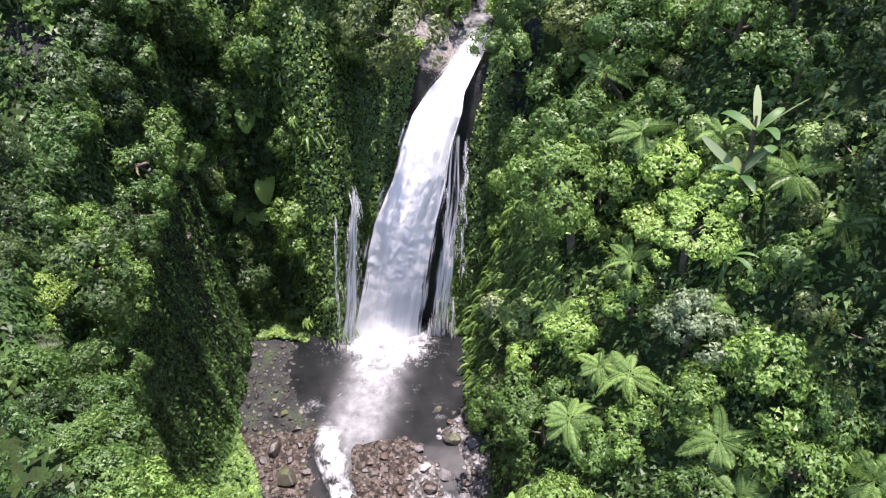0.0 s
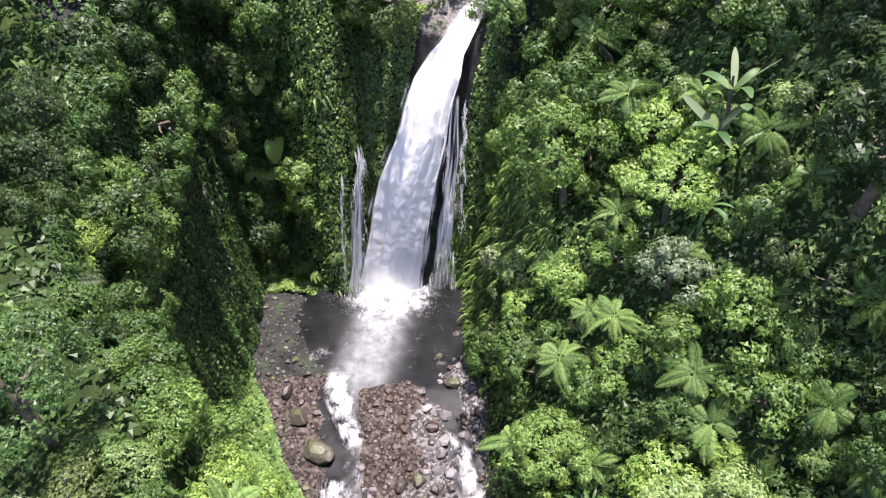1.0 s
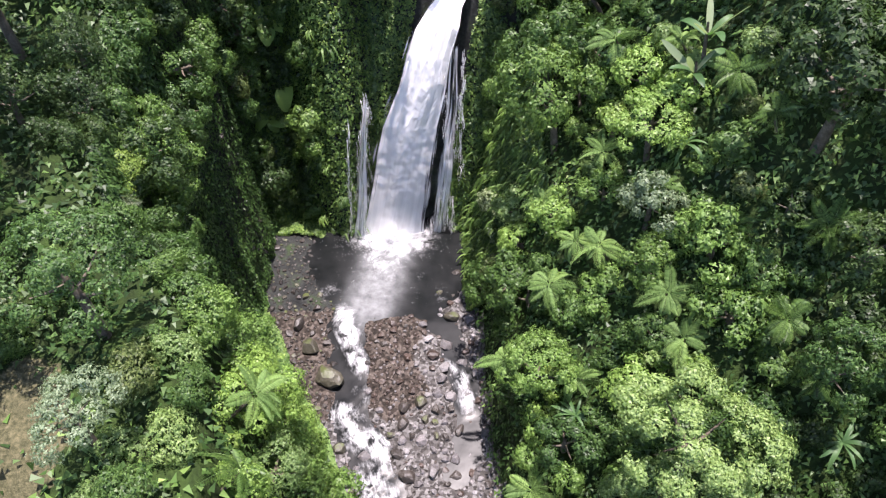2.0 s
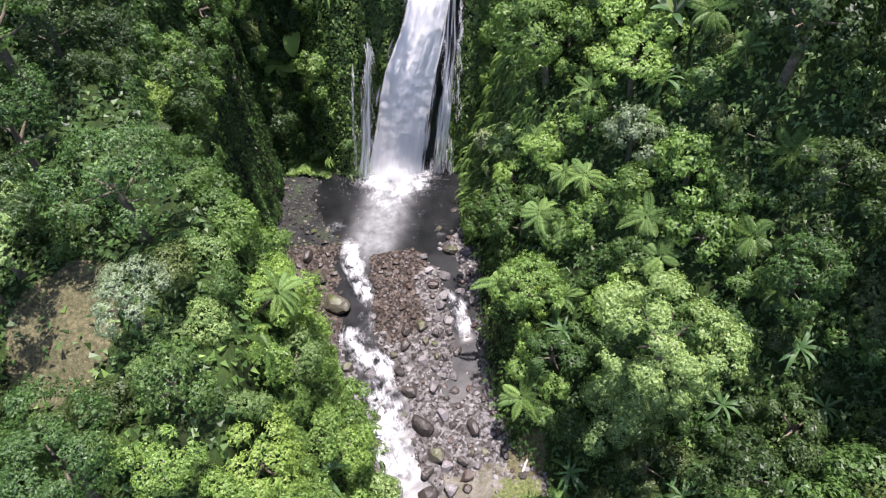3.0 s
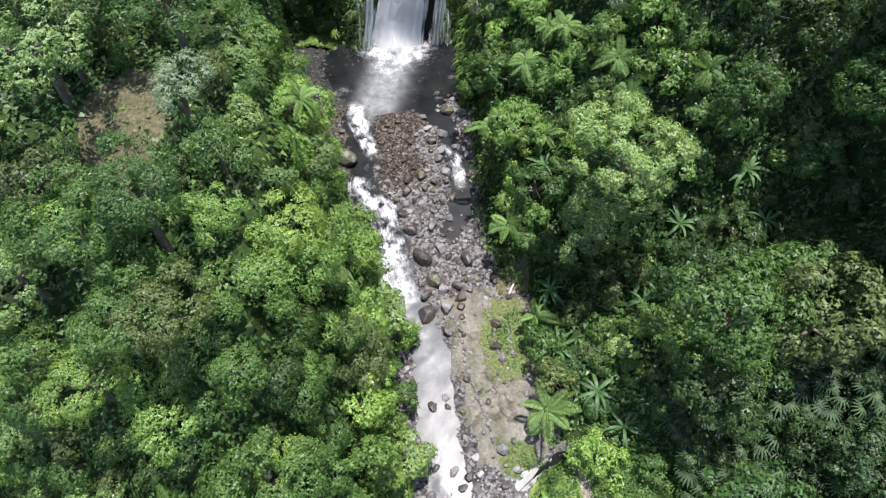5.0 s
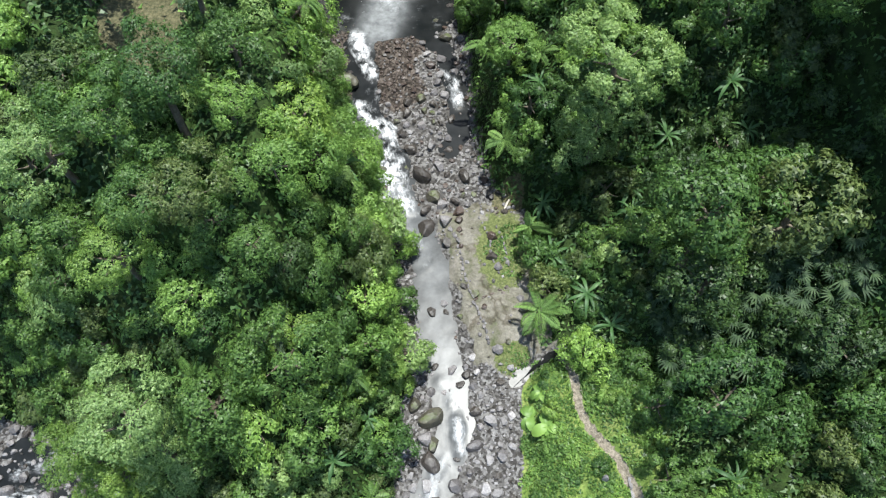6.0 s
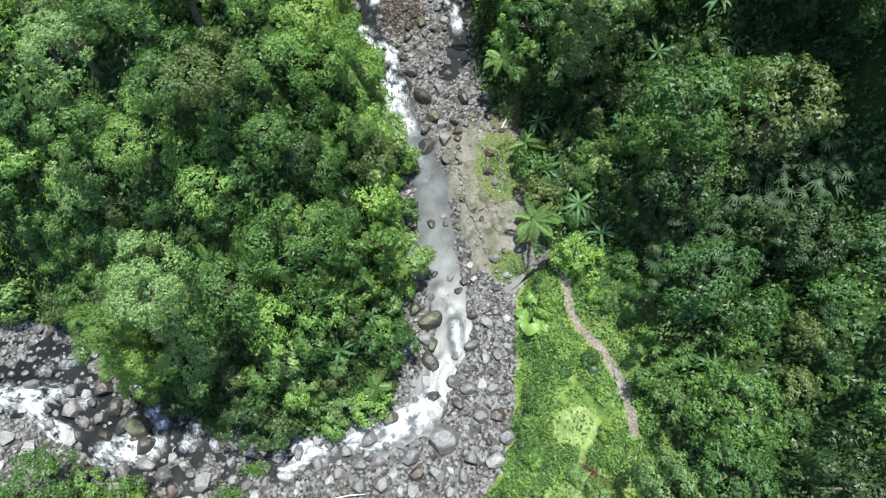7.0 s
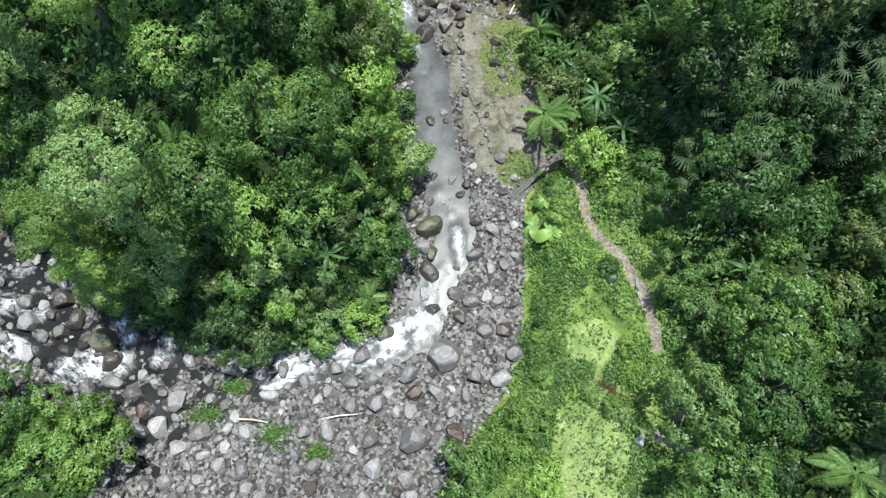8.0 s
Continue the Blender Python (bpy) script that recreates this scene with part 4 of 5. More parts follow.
# ferns, palms and other leaf rosettes, by place
FERNS = [(7.8, 26.0, 1.35, 1), (6.6, 24.4, 1.2, 1), (5.8, 27.4, 1.0, 1), (8.4, 22.4, 1.1, 1), (7.3, 15.1, 0.95, 1), (5.2, 14.6, 0.95, 1), (9.2, 12.5, 1.0, 1), (9.7, 11.0, 1.0, 1), (6.4, 16.0, 0.85, 1), (3.7, 12.2, 1.1, 1), (6.2, 11.0, 0.9, 1),
         (4.2, 7.7, 1.1, 1), (5.9, 2.8, 0.95, 1), (5.2, -2.5, 1.35, 1), (-6.6, 4.8, 0.9, 1), (11.8, 18.0, 1.0, 0), (11.5, 13.5, 0.95, 0), (9.4, 16.2, 0.8, 1), (-3.8, -11.6, 0.75, 0), (-9.7, -8.4, 0.75, 0), (14.7, -20.6, 1.3, 1), (-6.2, 2.4, 0.75, 0),
         (10.4, 20.6, 0.85, 1), (13.1, 10.6, 1.0, 0), (14.5, 12.6, 1.0, 0), (-4.7, -6.9, 0.75, 0), (12.9, 16.2, 0.9, 0), (13.9, 8.9, 0.9, 0), (-4.9, 6.6, 0.8, 1), (-3.9, 3.6, 0.75, 1), (7.6, 18.9, 0.8, 1), (5.1, 18.4, 0.75, 1)]
for x, y, k, lit in FERNS:
    rosette("tree_fern", "tree fern with bright green arching feathery fronds" if lit else "tree fern with dull green arching feathery fronds", "fern", "tree ferns",
            stand(x, y, -0.55, 0.86 * k, None, 0.55), FERN_FROND if lit else DARK_FROND, 11, 34, FERN_TRUNK)
    taken.append((x, y, float(height_at(x, y)) + 0.6 * k, 0.75 * k))
STRAPS = [(5.6, 9.4), (14.9, 6.8), (15.8, 4.7), (6.0, 4.3), (12.2, 5.6), (10.4, 2.4), (-4.9, -10.8), (9.0, -3.6), (7.9, -1.7), (13.0, -11.9), (10.4, 3.6), (-4.6, 1.4), (-3.6, -8.4), (9.8, 17.0), (6.2, 0.9)]
for x, y in STRAPS:
    rosette("nest_fern", "dark green rosette plant with long strap leaves", "plant", "rosette plants", stand(x, y, 0.7, rng.uniform(0.9, 1.15), None, 0.3), STRAP, 11, 22, None, "leaf")
    taken.append((x, y, float(height_at(x, y)) + 0.8, 0.8))
PALMS = [(-12.0, 11.1, 0.95, -2.6), (-12.2, 27.6, 1.0, -0.3), (-7.0, -7.0, 0.6, -0.3), (13.9, -17.2, 0.62, 0.0), (16.6, -19.3, 0.62, 0.0)]
for x, y, k, up in PALMS:
    rosette("palm", "palm with long drooping grey-green feather fronds", "palm", "palms", stand(x, y, up, k, None, 0.25), PALM_FROND, 7, 30, FERN_TRUNK)
    taken.append((x, y, float(height_at(x, y)) + up + 1.8, 1.9 * k))
for x, y in ((-9.7, 29.1), (-8.9, 28.2), (-10.4, 27.8), (5.3, -6.5), (5.5, -8.4), (4.8, -7.6)):
    rosette("broadleaf_herb", "herb with very large bright green leaves", "plant", "large-leaved herbs", stand(x, y, 1.2 if y > 0 else 0.15, 1.35 if y > 0 else 0.8, None, 0.5), BROAD, 6, 10, None, "leaf")
    taken.append((x, y, float(height_at(x, y)) + 0.8, 0.9))
for x, y in ((10.6, 19.4), (10.1, 18.6)):
    rosette("banana_plant", "banana plant with tall paddle-shaped leaves", "plant", "banana plants", stand(x, y, 0.4, 1.0, None, 0.2), PADDLE, 6, 20, FERN_TRUNK, "leaf", 1.4)
    taken.append((x, y, float(height_at(x, y)) + 2.2, 1.0))

for x, y, k in ((7.35, -15.9, 0.34), (7.6, -16.4, 0.4), (7.9, -16.8, 0.36)):
    root = tagged(new("red_shrub"), "low shrub with dark red leaves beside the terrace", "shrub", "red shrubs")
    part("crown", RED_CROWN, root)
    root.matrix_basis = stand(x, y, -0.15, k)
for k in range(11):
    x, y = np.interp(k / 10, (0, 0.3, 0.65, 1), (6.5, 7.0, 7.7, 8.5)), np.interp(k / 10, (0, 0.3, 0.65, 1), (-15.9, -16.4, -17.2, -18.2))
    bush(stand(x, y, -0.25, rng.uniform(0.5, 0.68)), "small", k % 3, "pale" if k % 3 else "yellow", "low pale green hedge plant edging the lawn", "hedge_plant", "hedge round the lawn")


def fan_mesh(name, blades, length, mat):
    bits = []
    for k in range(blades):
        me = blade_mesh("ray", length * (1 - 0.25 * abs(k / (blades - 1) - 0.5)), 0.075, 0.6, mat, 0.4, 4)
        v = np.array([w.co for w in me.vertices])
        a = math.radians(-75 + 150 * k / (blades - 1))
        turn = np.array([[math.cos(a), -math.sin(a), 0], [math.sin(a), math.cos(a), 0], [0, 0, 1]])
        bits.append((v @ turn.T + (0.25, 0, 0.1), [tuple(p.vertices) for p in me.polygons]))
        bpy.data.meshes.remove(me)
    v, f = joined(bits)
    return mesh_of(name, v, f, [mat], True)


FANS = [fan_mesh("leaf_fan", 8, 0.75, LEAF["fan"]), fan_mesh("leaf_fan", 9, 0.65, LEAF["fan"])]
spots = []
while len(spots) < 100:
    x, y = rng.uniform(11.0, 18.4), rng.uniform(-7.4, -2.0)
    if all(math.hypot(x - a, y - b) > 0.5 for a, b in spots):
        spots.append((x, y))
for x, y in spots:
    rosette("fan_palm", "low fan palm with star-shaped grey-green leaves", "palm", "low fan palms", stand(x, y, rng.uniform(0.9, 1.8), rng.uniform(0.8, 1.15), None, 0.2), FANS, 4, 20, None, "leaf_fan")


def tuft_mesh(name, count, mat_blades):
    bits = []
    for k in range(count):
        me = mat_blades[k % 2]
        v = np.array([w.co for w in me.vertices]) * rng.uniform(0.6, 1.1)
        a = rng.uniform(-1.3, 1.3)
        turn = np.array([[math.cos(a), -math.sin(a), 0], [math.sin(a), math.cos(a), 0], [0, 0, 1]])
        bits.append((v @ turn.T + rng.uniform(-0.25, 0.25, 3) * (1, 1, 0.6), [tuple(p.vertices) for p in me.polygons]))
    v, f = joined(bits)
    return mesh_of(name, v, f, list(mat_blades[count % 2].materials), True)


TUFTS = [tuft_mesh("hanging_fern", n, TONGUE) for n in (16, 17, 18)]
hung = 0
for _ in range(4000):
    if rng.uniform() < 0.92:
        x, y = rng.uniform(1.5, 5.2), rng.uniform(19.5, 27.0)
    else:
        x, y = rng.uniform(-8.5, -2.0), rng.uniform(24.6, 29.5)
    n = slope_normal(np.array([x]), np.array([y]))[0]
    if n[2] > 0.6 or hung >= 295 or near_line(np.array([x]), np.array([y]), [(-3.4, 25), (-1.6, 27), (-0.2, 28.5), (1, 30)])[0] < 1.7:
        continue
    z = float(height_at(x, y))
    out = math.degrees(math.atan2(n[1], n[0]))
    ob = tagged(new("hanging_fern", TUFTS[hung % 3]), "bright green fern hanging from the wet cliff", "fern", "ferns on the cliff")
    ob.matrix_basis = pose(x + n[0] * 0.25, y + n[1] * 0.25, z + rng.uniform(-0.1, 0.4), 0, 0, out) @ Matrix.Scale(rng.uniform(0.6, 1.05), 4)
    hung += 1

# scatter: thin out random places on the slopes until the crowns just touch
tries = 34000
sx, sy = rng.uniform(-27, 25, tries), rng.uniform(-25, 42, tries)
sn = slope_normal(sx, sy)
sz = height_at(sx, sy)
ok = covered(sx, sy)
# steep ground has more surface: take places there more often
ok &= rng.uniform(0, 1, tries) < np.clip(0.35 / np.clip(sn[:, 2], 0.12, 1), 0.3, 1)
sx, sy, sz, sn = sx[ok], sy[ok], sz[ok], sn[ok]
placed = np.array(taken)
patch = rough(sx, sy, 0.35, 4.0) + rng.normal(size=len(sx)) * 0.5
plan = []
for x, y, z, n, p in zip(sx, sy, sz, sn, patch):
    u = rng.uniform()
    away = max(abs(x) - 18, y - 34, -20 - y, 0)
    steep = n[2] < 0.5
    size = "small" if away > 3 else "large" if u < (0.12 if steep else 0.3) else "medium" if u < (0.45 if steep else 0.68) else "small"
    if y > 18 and x > 1 and x < 4.2:
        size = "small"
    if size == "large" and in_bed(x, y, -2.0):
        size = "medium"
    if x < -3 and 7 < y < 22 and line(y, CLIFF) - x < 1.6:
        size = "small"
    r = SIZES[size][0] * rng.uniform(0.7, 1.15) * (2.3 if away > 3 else 1)
    c = np.array([x, y, z]) + n * r * 0.3
    gap = np.linalg.norm(placed[:, :3] - c, axis=1) - 0.62 * (placed[:, 3] + r) * (1.5 if away else 1)
    if gap.min() < 0:
        continue
    placed = np.vstack([placed, (*c, r)])
    # per-place offsets paint the slopes' sun and shade through the leaf tint
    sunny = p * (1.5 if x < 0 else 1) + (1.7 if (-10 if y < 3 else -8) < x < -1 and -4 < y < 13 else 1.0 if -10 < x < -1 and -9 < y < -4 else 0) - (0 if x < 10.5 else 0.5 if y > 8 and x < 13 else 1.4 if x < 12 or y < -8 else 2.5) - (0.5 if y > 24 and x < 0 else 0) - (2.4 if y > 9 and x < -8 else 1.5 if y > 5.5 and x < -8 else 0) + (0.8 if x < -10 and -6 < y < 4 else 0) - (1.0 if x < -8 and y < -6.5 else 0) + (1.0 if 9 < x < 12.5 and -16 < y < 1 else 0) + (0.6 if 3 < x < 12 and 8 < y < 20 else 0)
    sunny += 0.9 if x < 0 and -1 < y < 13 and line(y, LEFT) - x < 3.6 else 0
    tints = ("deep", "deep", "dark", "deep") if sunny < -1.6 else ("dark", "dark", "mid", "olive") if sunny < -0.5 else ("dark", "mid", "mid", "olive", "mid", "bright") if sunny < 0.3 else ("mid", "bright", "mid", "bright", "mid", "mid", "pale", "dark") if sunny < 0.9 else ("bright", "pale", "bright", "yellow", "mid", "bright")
    fine = 3 if -15 < x < 0 and -12 < y < 16 and z > 5 else 0
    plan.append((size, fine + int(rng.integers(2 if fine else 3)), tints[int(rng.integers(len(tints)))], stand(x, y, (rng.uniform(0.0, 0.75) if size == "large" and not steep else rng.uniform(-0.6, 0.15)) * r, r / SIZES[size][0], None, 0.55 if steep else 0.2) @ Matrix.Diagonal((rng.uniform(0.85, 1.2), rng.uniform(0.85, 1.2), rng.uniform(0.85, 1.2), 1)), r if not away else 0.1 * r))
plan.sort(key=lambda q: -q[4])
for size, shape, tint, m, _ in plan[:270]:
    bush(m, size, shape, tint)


def leaf_sheet(name, verts, mats, slots=None, plant=None):
    """A fast mesh of separate leaves."""
    n = len(verts) // 3
    me = bpy.data.meshes.new(name)
    me.vertices.add(3 * n)
    me.vertices.foreach_set("co", np.asarray(verts, np.float32).ravel())
    me.loops.add(3 * n)
    me.loops.foreach_set("vertex_index", np.arange(3 * n, dtype=np.int32))
    me.polygons.add(n)
    me.polygons.foreach_set("loop_start", np.arange(0, 3 * n, 3, dtype=np.int32))
    for m in mats:
        me.materials.append(m)
    if slots is not None:
        me.polygons.foreach_set("material_index", np.asarray(slots, np.int32))
    me.update(calc_edges=True)
    if plant is not None:
        me.attributes.new("plant", "FLOAT", "POINT").data.foreach_set("value", np.repeat(np.asarray(plant, np.float32), 3))
    return me


# the rest of the scrub, too many to count
TINTS = ("deep", "dark", "mid", "bright", "yellow", "pale", "sage", "olive")
bits, slots, own = [], [], []
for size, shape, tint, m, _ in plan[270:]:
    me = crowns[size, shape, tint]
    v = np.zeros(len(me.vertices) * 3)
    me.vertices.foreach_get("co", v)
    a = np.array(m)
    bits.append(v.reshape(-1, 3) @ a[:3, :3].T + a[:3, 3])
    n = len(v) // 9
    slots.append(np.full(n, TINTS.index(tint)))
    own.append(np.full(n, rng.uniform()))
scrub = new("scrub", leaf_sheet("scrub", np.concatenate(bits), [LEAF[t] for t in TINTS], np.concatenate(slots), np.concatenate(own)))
tagged(scrub, "dense green jungle scrub filling the slopes", "scrub", kind="stuff")

# low growth over all the slopes
tries = 420000
x, y = rng.uniform(-26, 24, tries), rng.uniform(-25, 44, tries)
n = slope_normal(x, y)
keep = (~in_bed(x, y, -0.25)) & (near_line(x, y, FOOTPATH) > 0.5) & (rng.uniform(0, 1, tries) < 0.2 / np.clip(n[:, 2], 0.1, 1))
keep &= ~((x < 5.4) & (x > 0) & (y < 5.2) & (y > -5.0) & (x < line(y, RIGHT) + 0.6))
keep &= ~((y > 24.6) & (y < 36) & (near_line(x, y, [(-3.4, 25), (-1.6, 27), (-0.2, 28.5), (1, 30), (1.6, 35)]) < np.where(y > 29.6, 0.8, 1.6)))
keep &= ~((x < 10.4) & (x > 1) & (y < -5.2)) & ~((x > 9.9) & (x < 11.8) & (y < -14.2) & (y > -17.2))
keep &= near_line(x, y, RILL) > 0.6
keep &= (near_line(x, y, [(-1.2, 30.2), (0.2, 30.6), (1.4, 31.4), (1.7, 33)]) > 1.0) & ((np.hypot(x + 11.9, (y - 3.3) * 0.75) > 1.7) | (rng.uniform(0, 1, tries) < 0.15))
x, y, n = x[keep], y[keep], n[keep]
z = height_at(x, y)
pos = np.stack([x, y, z], -1) + n * rng.uniform(0.02, 0.55, len(x))[:, None]
size = rng.uniform(0.15, 0.32, len(x))
down = rng.normal(size=(len(x), 3)) * 0.6 + n * (1, 1, 0) - (0, 0, 0.5)
v, _ = leaf_tris(pos, n + rng.normal(size=(len(x), 3)) * 0.4 + (0, 0, 0.35), size, size * 0.65, down)
p = rough(x, y, 0.5, 2.0) + rng.normal(size=len(x)) * 0.35
slots = np.where(p < 0.35, 0, np.where(p < 0.95, 1, 2))
low = new("undergrowth", leaf_sheet("undergrowth", v, [LEAF["dark"], LEAF["mid"], LEAF["bright"]], slots, 0.5 + 0.4 * rough(x, y, 0.9)))
tagged(low, "low leafy undergrowth and creepers covering the ground", "undergrowth", kind="stuff")

# grass and herbs on the terrace beside the stream
tries = 200000
x, y = rng.uniform(-2, 11.5, tries), rng.uniform(-24, 4.5, tries)
shelf_turf = (np.hypot((x - 3.9) / 1.4, (y - 2.2) / 2.4) < 0.75 + 0.6 * rough(x, y, 1.5, 6.0)) & (rng.uniform(0, 1, tries) < 0.45) & (x < line(y, RIGHT) + 1.0)
shelf_turf |= (np.hypot((x - 4.0) / 1.0, (y + 4.4) / 0.8) < 0.95 + 0.2 * rough(x, y, 2.3, 6.0)) & (rng.uniform(0, 1, tries) < 0.5)
keep = (((x > line(y, RIGHT) + 0.15 + 0.25 * np.sin(y * 3)) & (y < -4.4)) | shelf_turf) & (near_line(x, y, FOOTPATH) > 0.26 + 0.08 * np.sin(y * 5)) & (x < 10.8)
lush = rough(x, y, 0.8, 6.0) + 0.5 * rough(x, y, 2.2, 1.0)
lawn = (np.hypot((x - 6.4) / 1.5, (y + 18.6) / 2.6) < 1) | (np.hypot((x - 7.0) / 1.2, (y + 13.9) / 1.0) < 1)
keep &= (rng.uniform(0, 1, tries) < np.clip(0.45 + 0.5 * lush, 0.12, 0.9) * np.where(lawn, 0.22, 1)) & (near_line(x, y, DITCH) > 0.2) & (near_line(x, y, LOWPATH) > 0.3)
x, y, lush = x[keep], y[keep], lush[keep]
z = height_at(x, y)
rise = rng.uniform(0.02, 0.18, len(x)) * np.where(y > -5.2, 0.3, 1) + np.where(y > -5.2, 0.03, 0.25) * np.clip(lush, 0, 1) * rng.uniform(0, 1, len(x))
size = rng.uniform(0.10, 0.24, len(x))
v, _ = leaf_tris(np.stack([x, y, z + rise], -1), rng.normal(size=(len(x), 3)) * 0.55 + (0, 0, 0.8), size, size * rng.uniform(0.3, 0.6, len(x)))
slots = np.where(rng.uniform(0, 1, len(x)) + 0.7 * rough(x, y, 0.8, 9.0) < 0.62, 1, 0)
meadow = new("grass", leaf_sheet("grass", v, [LEAF["grass"], LEAF["mid"]], slots, 0.5 + 0.45 * rough(x, y, 1.3, 2)))
tagged(meadow, "bright green grass and herbs on the stream terrace", "grass", kind="stuff")

# creepers on the open sunny bank below the trees
tries = 360000
x, y = rng.uniform(-14, 5, tries), rng.uniform(4.0, 30.5, tries)
edge = line(y, LEFT) - x
keep = ((edge > -0.3) & (x > line(y, CLIFF) - 1.3) & (y < 20.5)) | ((x > 1.2) & (x < 5.0) & (y > 18.5) & (y < 27)) | ((x > -12) & (x < 3) & (y > 24.4) & (near_line(x, y, [(-3.4, 25), (-1.6, 27), (-0.2, 28.5), (1, 30)]) > np.where(x > line(y, [(25, -1), (30, 1.6)]), 1.35, 1.6)))
keep &= y < 30.2
x, y = x[keep], y[keep]
n = slope_normal(x, y)
pos = np.stack([x, y, height_at(x, y)], -1) + n * (rng.uniform(0.02, 0.25, len(x)) + 0.35 * np.clip(rough(x, y, 1.4, 8.0), 0, 1))[:, None]
size = rng.uniform(0.10, 0.2, len(x))
v, _ = leaf_tris(pos, n + rng.normal(size=(len(x), 3)) * 0.35 + (0, 0, 0.5), size, size * 0.8)
slots = np.where(rng.uniform(0, 1, len(x)) + 0.4 * rough(x, y, 0.9, 1.0) < 0.3, 1, 0)
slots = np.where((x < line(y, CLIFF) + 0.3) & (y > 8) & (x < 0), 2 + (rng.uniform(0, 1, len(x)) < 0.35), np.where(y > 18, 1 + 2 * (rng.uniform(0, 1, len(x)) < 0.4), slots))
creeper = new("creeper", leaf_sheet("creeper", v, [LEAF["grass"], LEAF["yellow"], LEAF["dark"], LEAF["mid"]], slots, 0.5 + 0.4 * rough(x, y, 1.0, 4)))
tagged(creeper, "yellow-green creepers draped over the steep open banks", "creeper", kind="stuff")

# moss and creepers hanging down the cliff west of the pool, coloured dark for its shade
n = 46000
y = rng.uniform(8.8, 27.0, n)
x = line(y, CLIFF) + 0.1 - rng.uniform(0, 1.7, n)
ny = slope_normal(x, y)
pos = np.stack([x, y, height_at(x, y)], -1) + ny * (rng.uniform(0.0, 0.25, n) + 0.5 * np.clip(rough(y, 3 * x, 1.6, 3.0), 0, 1))[:, None]
pos[:, 2] += rng.uniform(-0.6, 0.6, n)
size = rng.uniform(0.12, 0.26, n)
v, _ = leaf_tris(pos, ny + rng.normal(size=(n, 3)) * 0.35 + (0, 0, 0.4), size, size * 0.5, rng.normal(size=(n, 3)) * 0.4 - (0, 0, 1))
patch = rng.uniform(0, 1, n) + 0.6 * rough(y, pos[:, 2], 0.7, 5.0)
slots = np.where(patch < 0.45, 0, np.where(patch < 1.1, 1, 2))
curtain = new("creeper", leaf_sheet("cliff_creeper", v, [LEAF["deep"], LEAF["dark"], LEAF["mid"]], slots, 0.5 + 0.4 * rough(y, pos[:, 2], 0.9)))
tagged(curtain, "moss and creepers hanging down the cliff, its shade put into their colour", "creeper", kind="stuff")

# tufts of grass between the river stones
bits = []
for x0, y0, rx, ry in ((-7.6, -17.8, 1.0, 0.6), (-10.8, -16.9, 0.8, 0.4), (-9.6, -15.6, 0.6, 0.3), (-5.6, -18.6, 0.5, 0.3)):
    a, d = rng.uniform(0, 2 * math.pi, 900), np.abs(rng.normal(size=900)) * (0.6 + 0.3 * np.sin(3 * rng.uniform(0, 6, 900)))
    x, y = x0 + rx * d * np.cos(a), y0 + ry * d * np.sin(a)
    size = rng.uniform(0.1, 0.22, 900)
    bits.append(leaf_tris(np.stack([x, y, height_at(x, y) + rng.uniform(0.05, 0.35, 900)], -1), rng.normal(size=(900, 3)) * 0.7 + (0, 0, 0.6), size, size * 0.4)[0])
tufts = new("grass", leaf_sheet("grass_tufts", np.concatenate(bits), [LEAF["grass"]], None, np.full(3600, 0.5)))
tagged(tufts, "grass tufts growing between river stones", "grass", kind="stuff")

# bushes clinging to the cliff west of the pool, its shade put into their tints
for k in range(20):
    y = 10.5 + 11.5 * k / 19 + rng.uniform(-0.3, 0.3)
    x = float(line(y, CLIFF)) - (0.95, 1.15, 0.8)[k % 3] * rng.uniform(0.85, 1.1)
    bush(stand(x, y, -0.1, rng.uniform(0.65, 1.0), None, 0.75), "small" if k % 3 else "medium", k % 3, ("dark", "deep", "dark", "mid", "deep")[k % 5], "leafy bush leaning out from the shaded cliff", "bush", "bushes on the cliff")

# low herbs standing out of the terrace grass
for k in range(80):
    x, y = rng.uniform(4.3, 10.0), rng.uniform(-22, -5.6)
    if near_line(np.array([x]), np.array([y]), FOOTPATH)[0] < 1.0 or x < line(y, RIGHT) + 0.3 or math.hypot((x - 6.4) / 1.7, (y + 18.6) / 2.8) < 1 or math.hypot((x - 7.0) / 1.4, (y + 13.9) / 1.2) < 1 or (y < -14.6 and x > 5.6):
        continue
    bush(stand(x, y, -0.3, rng.uniform(0.3, 0.7)), "small", int(rng.integers(3)), ("mid", "bright", "yellow", "dark")[k % 4], "low leafy herb in the terrace grass", "herb", "herbs on the terrace")

# threads of water that run down the rock on both sides of the fall


def thread(name, path, wide, count, sway):
    """One thread of water wriggling down the rock through (x, y, z) points, frayed into short strands."""
    s = np.sort(rng.uniform(0, 1, count))
    px, py, pz = (np.interp(s, np.linspace(0, 1, len(path)), [p[k] for p in path]) for k in (0, 1, 2))
    px = px + sway * np.sin(pz * 2.3 + path[0][0] * 9) + 0.5 * sway * np.sin(pz * 5.1) + rng.normal(size=count) * wide * (0.4 + s)
    at = np.stack([px, py - rng.uniform(0.02, 0.12, count), pz], -1)
    run = np.stack([np.gradient(px) * 0 + rng.normal(size=count) * 0.06, np.full(count, -0.15), np.full(count, -1.0)], -1)
    v, _ = leaf_tris(at, rng.normal(size=(count, 3)) * 0.4 + (0, -1, 0.3), rng.uniform(0.4, 1.2, count), rng.uniform(0.006, 0.016, count), run)
    part(name, leaf_sheet(name, v, [SPRAY]), waterfall)


